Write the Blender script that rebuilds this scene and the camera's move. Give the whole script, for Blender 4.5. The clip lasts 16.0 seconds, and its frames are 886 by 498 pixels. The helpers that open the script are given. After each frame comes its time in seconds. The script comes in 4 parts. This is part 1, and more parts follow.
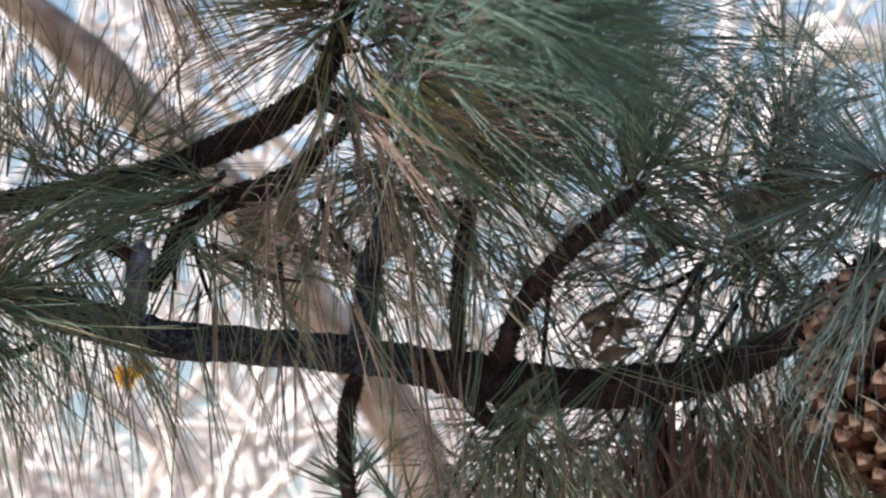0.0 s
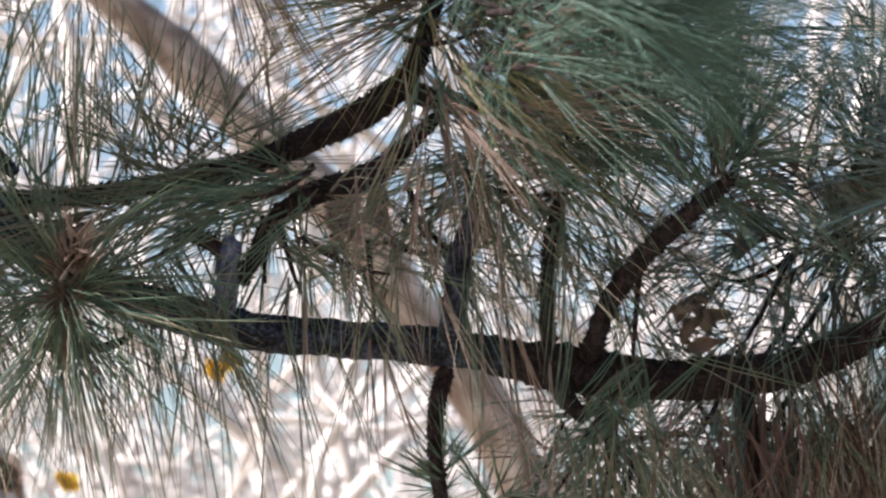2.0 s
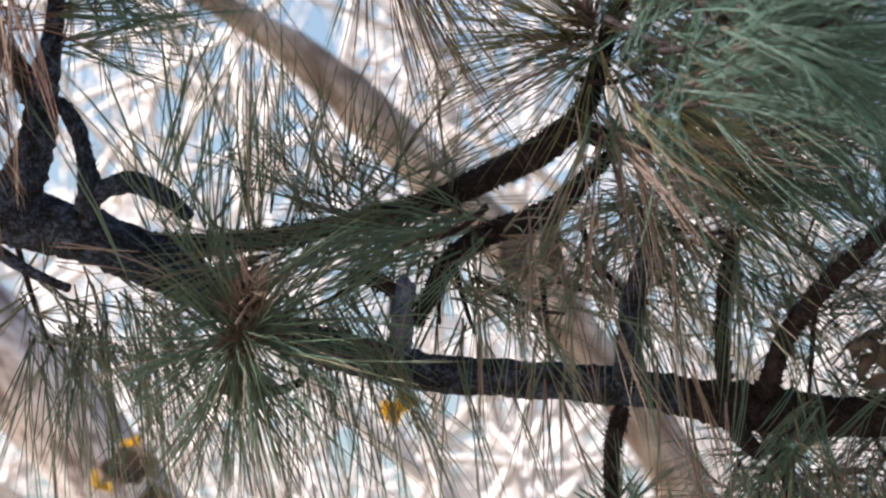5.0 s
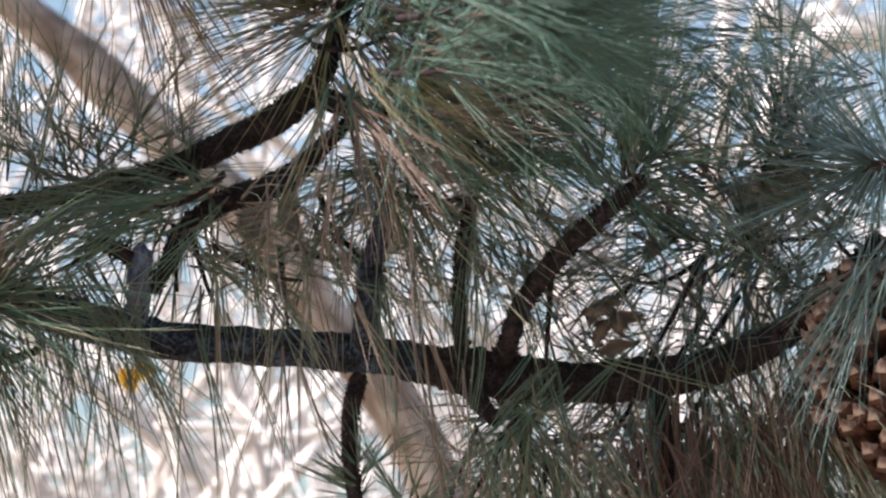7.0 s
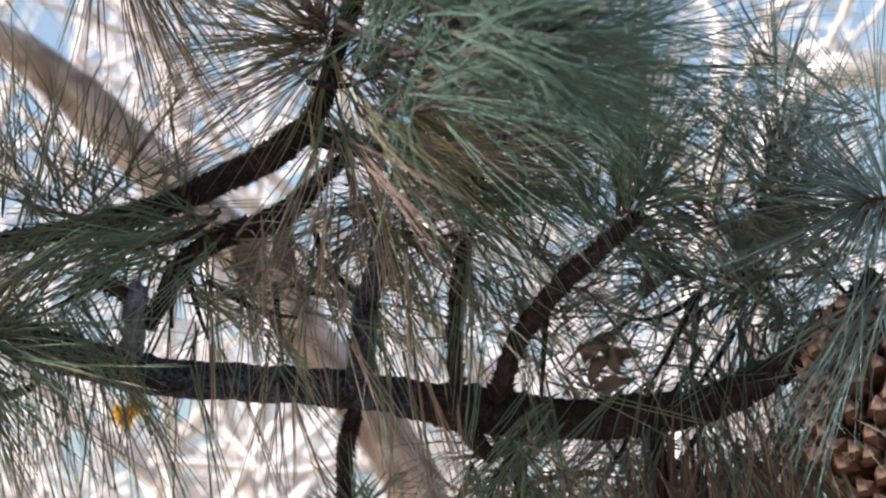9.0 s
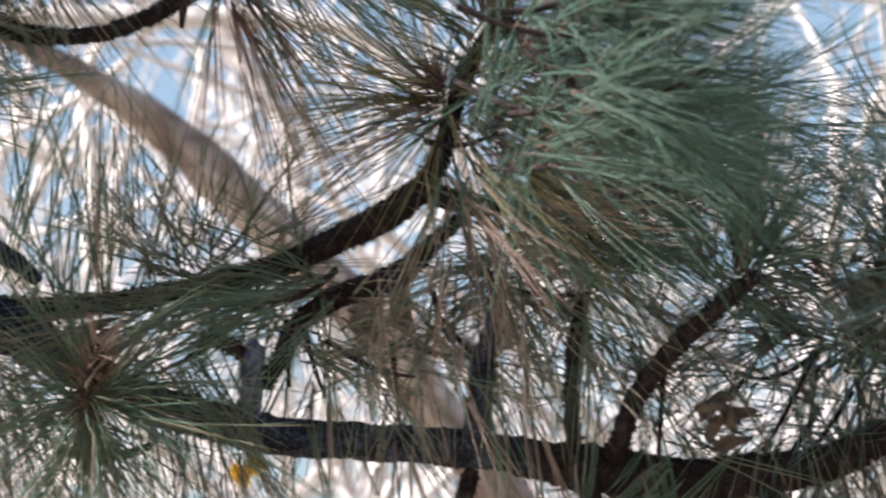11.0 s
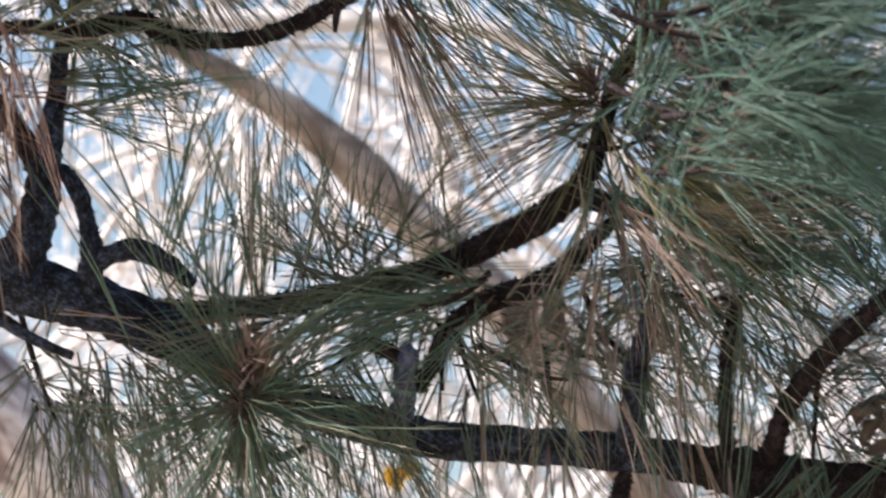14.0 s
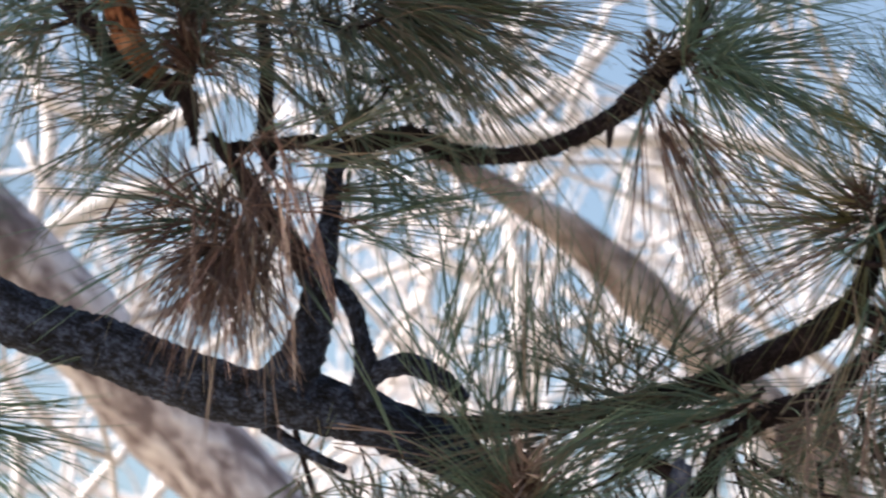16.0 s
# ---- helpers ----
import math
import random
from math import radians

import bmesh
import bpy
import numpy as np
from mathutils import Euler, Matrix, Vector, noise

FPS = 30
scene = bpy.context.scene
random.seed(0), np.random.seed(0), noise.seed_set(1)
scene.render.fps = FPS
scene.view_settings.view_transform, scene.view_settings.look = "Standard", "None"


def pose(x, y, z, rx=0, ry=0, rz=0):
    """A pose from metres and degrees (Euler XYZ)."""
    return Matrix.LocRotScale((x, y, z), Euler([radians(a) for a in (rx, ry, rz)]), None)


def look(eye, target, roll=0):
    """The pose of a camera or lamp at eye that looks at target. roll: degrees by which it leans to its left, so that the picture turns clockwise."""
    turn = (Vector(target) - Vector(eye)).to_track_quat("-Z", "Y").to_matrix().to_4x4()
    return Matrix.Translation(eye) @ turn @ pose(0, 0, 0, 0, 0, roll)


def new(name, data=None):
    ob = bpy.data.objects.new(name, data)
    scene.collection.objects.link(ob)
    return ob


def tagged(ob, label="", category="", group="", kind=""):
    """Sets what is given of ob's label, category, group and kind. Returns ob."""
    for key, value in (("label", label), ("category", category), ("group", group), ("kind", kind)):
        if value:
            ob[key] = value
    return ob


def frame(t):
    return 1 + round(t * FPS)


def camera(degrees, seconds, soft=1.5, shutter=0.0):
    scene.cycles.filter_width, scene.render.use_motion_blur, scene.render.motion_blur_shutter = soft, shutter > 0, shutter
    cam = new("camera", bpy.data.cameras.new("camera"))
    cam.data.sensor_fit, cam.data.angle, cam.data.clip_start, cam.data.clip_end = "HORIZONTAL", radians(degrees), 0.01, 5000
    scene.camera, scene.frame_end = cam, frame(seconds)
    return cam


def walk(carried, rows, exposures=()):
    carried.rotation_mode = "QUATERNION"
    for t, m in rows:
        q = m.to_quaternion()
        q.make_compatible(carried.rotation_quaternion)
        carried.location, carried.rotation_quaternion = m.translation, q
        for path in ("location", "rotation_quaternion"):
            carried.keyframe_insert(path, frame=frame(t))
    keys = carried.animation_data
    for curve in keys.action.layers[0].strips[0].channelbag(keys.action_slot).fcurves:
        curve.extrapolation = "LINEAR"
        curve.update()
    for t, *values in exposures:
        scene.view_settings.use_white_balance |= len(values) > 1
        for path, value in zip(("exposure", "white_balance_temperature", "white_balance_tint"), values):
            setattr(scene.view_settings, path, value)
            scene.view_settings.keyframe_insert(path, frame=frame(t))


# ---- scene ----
# The camera: a long lens on one spot, turning by hand.
LENS, FOCUS = 12.998, 5.4
cam = camera(LENS, 16.0, soft=2.35, shutter=0.5)
EYE = Vector((0.0, 0.0, 1.6))
ROWS = [
    (0.0, -3.428, 8.946, -0.59),
    (0.5, -3.155, 8.915, -0.479),
    (1.0, -2.804, 8.874, -0.5),
    (1.5, -2.45, 8.843, -0.538),
    (2.0, -2.088, 8.817, -0.542),
    (2.5, -1.724, 8.793, -0.572),
    (3.0, -1.335, 8.757, -0.455),
    (3.5, -0.969, 8.71, -0.545),
    (3.7, -0.829, 8.687, -0.597),
    (4.22, -0.239, 8.825, -0.545),
    (4.75, 0.41, 9.179, -0.408),
    (5.28, 0.572, 9.481, -0.22),
    (5.8, -0.303, 9.466, -0.01),
    (6.0, -1.063, 9.36, 0.201),
    (6.5, -2.687, 9.11, 0.397),
    (7.0, -3.254, 8.898, 0.417),
    (7.5, -3.239, 8.848, 0.482),
    (8.0, -3.241, 8.968, 0.463),
    (8.2, -3.219, 9.071, 0.47),
    (8.72, -3.264, 9.315, 0.45),
    (9.25, -3.361, 9.566, 0.407),
    (9.78, -3.302, 9.814, 0.365),
    (10.3, -2.874, 10.05, 0.345),
    (10.5, -2.595, 10.137, 0.342),
    (11.0, -1.621, 10.315, 0.174),
    (11.5, -0.192, 10.455, -0.046),
    (12.0, 1.038, 10.84, -0.193),
    (12.2, 0.72, 11.2, -0.1),
    (12.3, 0.39, 11.49, -0.05),
    (12.5, -0.116, 11.967, 0.055),
    (12.7, -0.41, 11.405, 0.08),
    (13.0, -0.356, 10.239, 0.117),
    (13.5, 0.0, 10.0, 0.0),
    (14.0, 0.606, 10.364, -0.194),
    (14.5, 1.377, 10.858, -0.358),
    (15.0, 2.28, 11.357, -0.582),
    (15.5, 3.333, 11.838, -0.889),
    (16.0, 4.515, 12.017, -1.171),
]
walk(cam, [(t, pose(*EYE, 90 + pitch, roll, yaw)) for t, yaw, pitch, roll in ROWS])
cam.data.dof.use_dof = True
cam.data.dof.focus_distance = FOCUS
cam.data.dof.aperture_fstop = 7.0

# ---- light ----
SUN_UP, SUN_TURN = 32.0, -104.0  # degrees above the ground; turn from straight ahead, minus is to the left
world = bpy.data.worlds.new("sky")
scene.world = world
world.use_nodes = True
wn, wl = world.node_tree.nodes, world.node_tree.links
sky = wn.new("ShaderNodeTexSky")
sky.sky_type, sky.sun_disc = "NISHITA", False
sky.dust_density, sky.ozone_density = 2.6, 0.95
sky.sun_elevation, sky.sun_rotation = radians(SUN_UP), radians(SUN_TURN)
wl.new(sky.outputs["Color"], wn["Background"].inputs["Color"])
wn["Background"].inputs["Strength"].default_value = 0.092
sun = new("sun", bpy.data.lights.new("sun", "SUN"))
sun.data.energy, sun.data.angle, sun.data.color = 5.0, radians(0.53), (1.0, 0.93, 0.925)
su, st = radians(SUN_UP), radians(SUN_TURN)
sun.matrix_world = look(Vector((math.sin(st) * math.cos(su), math.cos(st) * math.cos(su), math.sin(su))) * 30, (0, 0, 0))
scene.view_settings.exposure = 1.25

# ---- plan ----
PITCH = radians(10.0)
AHEAD, UP = Vector((0, math.cos(PITCH), math.sin(PITCH))), Vector((0, -math.sin(PITCH), math.cos(PITCH)))
RIGHT = Vector((1, 0, 0))


def at(a, b, d=0.0):
    """A place a metres right and b up on the sheet in which the pine bough spreads, pushed d metres further off along the sight line."""
    return EYE + (AHEAD + RIGHT * (a / FOCUS) + UP * (b / FOCUS)) * (FOCUS + d)


def way(angle, near=0.0):
    """A direction: degrees on the sheet from the right, anticlockwise; near: how much it comes forward."""
    v = RIGHT * math.cos(radians(angle)) + UP * math.sin(radians(angle)) - AHEAD * near
    return v.normalized()


# ---- materials ----
def material(name):
    m = bpy.data.materials.new(name)
    m.use_nodes = True
    return m, m.node_tree.nodes, m.node_tree.links, m.node_tree.nodes["Principled BSDF"]


def ramp(nodes, stops):
    r = nodes.new("ShaderNodeValToRGB")
    e = r.color_ramp.elements
    e[0].position, e[0].color = stops[0][0], (*stops[0][1], 1)
    e[1].position, e[1].color = stops[-1][0], (*stops[-1][1], 1)
    for p, c in stops[1:-1]:
        x = e.new(p)
        x.color = (*c, 1)
    return r


def needle_material(name, stops, rough=0.38, through_light=0.25):
    m, n, l, b = material(name)
    geo = n.new("ShaderNodeNewGeometry")
    r = ramp(n, stops)
    l.new(geo.outputs["Random Per Island"], r.inputs["Fac"])
    tex = n.new("ShaderNodeTexNoise")
    tex.inputs["Scale"].default_value = 90
    mix = n.new("ShaderNodeMixRGB")
    mix.blend_type, mix.inputs["Fac"].default_value = "MULTIPLY", 0.4
    l.new(r.outputs["Color"], mix.inputs["Color1"])
    l.new(tex.outputs["Fac"], mix.inputs["Color2"])
    l.new(mix.outputs["Color"], b.inputs["Base Color"])
    b.inputs["Roughness"].default_value = rough
    tr = n.new("ShaderNodeBsdfTranslucent")
    l.new(mix.outputs["Color"], tr.inputs["Color"])
    ms = n.new("ShaderNodeMixShader")
    ms.inputs["Fac"].default_value = through_light
    l.new(b.outputs["BSDF"], ms.inputs[1])
    l.new(tr.outputs["BSDF"], ms.inputs[2])
    l.new(ms.outputs["Shader"], n["Material Output"].inputs["Surface"])
    return m


def bark_material(name, stops, scale, depth, rough=0.85, stretch=1.0):
    m, n, l, b = material(name)
    if stretch != 1.0:  # plates drawn out along the limb
        grain = n.new("ShaderNodeAttribute")
        grain.attribute_name = "along"
        squeeze = n.new("ShaderNodeMapping")
        squeeze.inputs["Scale"].default_value = (1, 1, 1 / stretch)
        l.new(grain.outputs["Vector"], squeeze.inputs["Vector"])
        where = squeeze.outputs["Vector"]
    else:
        where = n.new("ShaderNodeTexCoord").outputs["Object"]
    v = n.new("ShaderNodeTexVoronoi")
    v.feature = "F1" if stretch == 1.0 else "DISTANCE_TO_EDGE"
    v.inputs["Scale"].default_value = scale
    f = n.new("ShaderNodeTexNoise")
    f.inputs["Scale"].default_value, f.inputs["Detail"].default_value = scale * 0.35, 8
    g = n.new("ShaderNodeTexNoise")
    g.inputs["Scale"].default_value, g.inputs["Detail"].default_value = scale * (3 if stretch == 1.0 else 1.3), 6
    for t in (v, f, g):
        l.new(where, t.inputs["Vector"])
    if stretch != 1.0:  # bends the plates' edges
        warp = n.new("ShaderNodeTexNoise")
        warp.inputs["Scale"].default_value, warp.inputs["Detail"].default_value = scale * 0.8, 4
        l.new(where, warp.inputs["Vector"])
        shift = n.new("ShaderNodeVectorMath")
        shift.operation, shift.inputs["Scale"].default_value = "SCALE", 1.6 / scale
        l.new(warp.outputs["Color"], shift.inputs["Vector"])
        both = n.new("ShaderNodeVectorMath")
        l.new(where, both.inputs[0])
        l.new(shift.outputs["Vector"], both.inputs[1])
        l.new(both.outputs["Vector"], v.inputs["Vector"])
    mix = n.new("ShaderNodeMath")
    mix.operation = "MULTIPLY_ADD"
    l.new(v.outputs["Distance"], mix.inputs[0])
    mix.inputs[1].default_value = 0.45
    l.new(f.outputs["Fac"], mix.inputs[2])
    r = ramp(n, stops)
    speck = n.new("ShaderNodeMath")
    speck.operation = "MULTIPLY_ADD"
    speck.inputs[1].default_value = 0.9 if stretch != 1.0 else 0.0
    l.new(g.outputs["Fac"], speck.inputs[0])
    l.new(mix.outputs["Value"], speck.inputs[2])
    level = n.new("ShaderNodeMath")
    level.operation = "SUBTRACT"
    level.inputs[1].default_value = 0.45 if stretch != 1.0 else 0.0
    l.new(speck.outputs["Value"], level.inputs[0])
    l.new(level.outputs["Value"], r.inputs["Fac"])
    l.new(r.outputs["Color"], b.inputs["Base Color"])
    add = n.new("ShaderNodeMath")
    l.new(mix.outputs["Value"], add.inputs[0])
    l.new(g.outputs["Fac"], add.inputs[1])
    bump = n.new("ShaderNodeBump")
    bump.inputs["Strength"].default_value, bump.inputs["Distance"].default_value = 0.9, depth
    l.new(add.outputs["Value"], bump.inputs["Height"])
    l.new(bump.outputs["Normal"], b.inputs["Normal"])
    b.inputs["Roughness"].default_value, b.inputs["Specular IOR Level"].default_value = rough, 0.25
    return m


GREEN = needle_material("pine_needle_green", [(0, (0.155, 0.26, 0.195)), (0.5, (0.22, 0.34, 0.26)), (0.85, (0.29, 0.38, 0.28)), (1, (0.39, 0.36, 0.26))], 0.36, 0.42)
# Darker green: the shade on the right-hand needle mass is put into its colour.
SHADE_GREEN = needle_material("pine_needle_shade_green", [(0, (0.085, 0.175, 0.142)), (0.5, (0.13, 0.235, 0.19)), (1, (0.16, 0.245, 0.19))], 0.45, 0.4)
BLUE = needle_material("pine_needle_bluish", [(0, (0.135, 0.22, 0.215)), (0.6, (0.205, 0.30, 0.30)), (1, (0.30, 0.38, 0.375))], 0.36, 0.35)
OLIVE = needle_material("pine_needle_olive", [(0, (0.135, 0.20, 0.14)), (0.45, (0.20, 0.25, 0.17)), (0.7, (0.28, 0.26, 0.185)), (1, (0.40, 0.31, 0.245))], 0.38, 0.34)
# Yellow tone paints sunlight onto live node needles; also colours golden dead ones.
SUN_GOLD = needle_material("pine_needle_sun_gold", [(0, (0.22, 0.25, 0.13)), (0.5, (0.36, 0.36, 0.18)), (0.85, (0.50, 0.44, 0.22)), (1, (0.56, 0.46, 0.30))], 0.34, 0.45)
DEAD = needle_material("dead_needle", [(0, (0.10, 0.052, 0.042)), (0.5, (0.20, 0.112, 0.09)), (0.85, (0.32, 0.21, 0.17)), (1, (0.42, 0.31, 0.22))], 0.5)
FADED = needle_material("faded_needle", [(0, (0.27, 0.18, 0.155)), (0.5, (0.43, 0.32, 0.285)), (0.85, (0.54, 0.44, 0.385)), (1, (0.56, 0.47, 0.33))], 0.45, 0.3)
SHEATH = needle_material("needle_sheath", [(0, (0.055, 0.038, 0.03)), (1, (0.16, 0.115, 0.085))], 0.7, 0.1)
# Bark plates and cracks; stops darkened and blued to carry the limb's sky-lit shade.
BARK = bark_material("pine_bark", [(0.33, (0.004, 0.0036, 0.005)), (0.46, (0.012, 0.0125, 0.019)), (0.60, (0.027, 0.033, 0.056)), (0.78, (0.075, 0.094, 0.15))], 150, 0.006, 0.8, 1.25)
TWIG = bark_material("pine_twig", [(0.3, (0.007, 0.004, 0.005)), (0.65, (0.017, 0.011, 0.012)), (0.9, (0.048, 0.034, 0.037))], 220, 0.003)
GREY = bark_material("grey_twig", [(0.25, (0.026, 0.031, 0.055)), (0.55, (0.09, 0.106, 0.168)), (0.85, (0.21, 0.232, 0.32))], 120, 0.004, 0.8, 2.5)
ORANGE = bark_material("orange_bark", [(0.36, (0.05, 0.022, 0.015)), (0.47, (0.26, 0.095, 0.045)), (0.6, (0.45, 0.185, 0.09)), (0.8, (0.58, 0.30, 0.18))], 80, 0.008, 0.8, 1.5)
# Brown scales; paler tips and dark bodies also paint lit edges and shaded gaps.
CONE_LIT_TIP = bark_material("cone_scale_lit_tip", [(0.3, (0.07, 0.038, 0.032)), (0.6, (0.21, 0.135, 0.115)), (0.9, (0.42, 0.31, 0.27))], 110, 0.002, 0.7)
CONE = bark_material("cone_scale", [(0.3, (0.016, 0.006, 0.005)), (0.65, (0.055, 0.022, 0.015)), (0.9, (0.12, 0.055, 0.04))], 90, 0.002, 0.6)
PALE = bark_material("pale_bark", [(0.2, (0.29, 0.252, 0.245)), (0.55, (0.50, 0.46, 0.452)), (0.85, (0.63, 0.60, 0.595))], 16, 0.004)
TAN = bark_material("tan_bark", [(0.25, (0.085, 0.062, 0.056)), (0.45, (0.185, 0.14, 0.124)), (0.6, (0.32, 0.262, 0.24)), (0.85, (0.49, 0.435, 0.41))], 14, 0.012, 0.75, 2.2)
# Bark grain with needle-shadow dapple and mauve shade painted into its dark stops.
DAPPLED = bark_material("dappled_bark", [(0.35, (0.185, 0.145, 0.15)), (0.46, (0.34, 0.285, 0.29)), (0.54, (0.50, 0.44, 0.455)), (0.72, (0.68, 0.635, 0.65))], 22, 0.015, 0.7, 2.0)
DRYLEAF = needle_material("dry_leaf", [(0, (0.13, 0.092, 0.075)), (0.6, (0.22, 0.165, 0.14)), (1, (0.33, 0.26, 0.225))], 0.65, 0.3)
YELLOW = needle_material("yellow_leaf", [(0, (0.86, 0.55, 0.06)), (1, (0.92, 0.72, 0.18))], 0.5, 0.55)

m, n, l, b = material("dry_grass")
t1 = n.new("ShaderNodeTexNoise")
t1.inputs["Scale"].default_value, t1.inputs["Detail"].default_value = 0.8, 10
rr = ramp(n, [(0.3, (0.20, 0.17, 0.11)), (0.55, (0.38, 0.32, 0.23)), (0.8, (0.50, 0.43, 0.32))])
l.new(t1.outputs["Fac"], rr.inputs["Fac"])
l.new(rr.outputs["Color"], b.inputs["Base Color"])
b.inputs["Roughness"].default_value = 0.95
GRASS = m


# ---- builders ----
def mesh_object(name, verts, faces, mat, parent=None, label="", smooth=True):
    me = bpy.data.meshes.new(name)
    me.from_pydata([tuple(v) for v in verts], [], faces)
    me.materials.append(mat)
    if smooth:
        me.polygons.foreach_set("use_smooth", [True] * len(me.polygons))
    me.update()
    ob = new(name, me)
    if parent is not None:
        ob.parent = parent
    if label:
        tagged(ob, label)
    return ob


def array_object(name, verts, quads, mat, parent=None, label=""):
    """One mesh from arrays of corners and four-cornered faces."""
    me = bpy.data.meshes.new(name)
    me.vertices.add(len(verts))
    me.vertices.foreach_set("co", np.asarray(verts, dtype=np.float32).ravel())
    me.loops.add(quads.size)
    me.loops.foreach_set("vertex_index", quads.astype(np.int32).ravel())
    me.polygons.add(len(quads))
    me.polygons.foreach_set("loop_start", np.arange(0, quads.size, 4, dtype=np.int32))
    me.update(calc_edges=True)
    me.polygons.foreach_set("use_smooth", np.ones(len(quads), dtype=bool))
    me.materials.append(mat)
    ob = new(name, me)
    if parent is not None:
        ob.parent = parent
    if label:
        tagged(ob, label)
    return ob


def spline(points, step):
    """Points (place, radius) of a smooth line through the given ones."""
    out = []
    ext = [points[0], *points, points[-1]]
    for i in range(1, len(ext) - 2):
        p = [np.array([*q[0], q[1]]) for q in ext[i - 1:i + 3]]
        k = max(2, int(np.linalg.norm(p[2][:3] - p[1][:3]) / step))
        for j in range(k):
            u = j / k
            out.append(0.5 * (2 * p[1] + (p[2] - p[0]) * u + (2 * p[0] - 5 * p[1] + 4 * p[2] - p[3]) * u * u + (3 * p[1] - p[0] - 3 * p[2] + p[3]) * u ** 3))
    out.append(np.array([*points[-1][0], points[-1][1]]))
    return out


def branch(name, points, mat, parent, label="", sides=12, step=0.006, knob=0.16, pegs=0.0, seed=1):
    """A limb through points (a, b, d, radius), with uneven bark; pegs: leaf-scar stumps a metre, as on young pine shoots."""
    rng = random.Random(seed)
    line = spline([(at(a, b, d), r) for a, b, d, r in points], step)
    verts, faces, along, run = [], [], [], 0.0
    side = Vector((0.3, -0.9, 0.2))
    for i, q in enumerate(line):
        c, r = Vector(q[:3]), max(q[3], 0.0008)
        nxt, prv = line[min(i + 1, len(line) - 1)], line[max(i - 1, 0)]
        tan = (Vector(nxt[:3]) - Vector(prv[:3])).normalized()
        u = (side - tan * side.dot(tan)).normalized()
        side = u
        w = tan.cross(u)
        if i:
            run += (c - Vector(line[i - 1][:3])).length
        for s in range(sides):
            ang = 2 * math.pi * s / sides
            along.append((math.cos(ang) * r, math.sin(ang) * r, run + seed * 0.7))
            o = u * math.cos(ang) + w * math.sin(ang)
            h = noise.noise((c + o * r) * (0.55 / r if r > 0.01 else 40) + Vector((seed, 0, 0))) + 0.7 * noise.noise((c + o * r) * 150) + 0.5 * noise.noise((c + o * r) * 330)
            verts.append(c + o * r * (1 + knob * h))
        if i:
            k = (i - 1) * sides
            faces += [(k + s, k + (s + 1) % sides, k + sides + (s + 1) % sides, k + sides + s) for s in range(sides)]
    for base, flip in ((0, True), ((len(line) - 1) * sides, False)):
        ring = [base + s for s in range(sides)]
        faces.append(tuple(reversed(ring)) if flip else tuple(ring))
    if pegs:
        length = sum((Vector(line[i + 1][:3]) - Vector(line[i][:3])).length for i in range(len(line) - 1))
        for _ in range(int(4 * pegs * length)):
            i = rng.randrange(len(line) - 1)
            c, r = Vector(line[i][:3]), line[i][3]
            tan = (Vector(line[i + 1][:3]) - c).normalized()
            o = Vector((rng.gauss(0, 1), rng.gauss(0, 1), rng.gauss(0, 1)))
            o = (o - tan * o.dot(tan)).normalized()
            tip = c + o * (r + 0.0005 + 0.008 * rng.random() ** 2) + tan * rng.uniform(0.003, 0.013)
            e1, e2 = tan * 0.0017, o.cross(tan) * 0.0013
            k = len(verts)
            root = c + o * r * 0.8
            along += [along[i * sides]] * 6
            verts += [root - e1 - e2, root + e1 - e2, root + e1 + e2, root - e1 + e2, tip - e2 * 0.5, tip + e2 * 0.5]
            faces += [(k, k + 1, k + 4), (k + 1, k + 2, k + 5, k + 4), (k + 2, k + 3, k + 5), (k + 3, k, k + 4, k + 5)]
    ob = mesh_object(name, verts, faces, mat, parent, label)
    grain = ob.data.attributes.new("along", "FLOAT_VECTOR", "POINT")
    grain.data.foreach_set("vector", [x for v in along for x in v])
    return ob


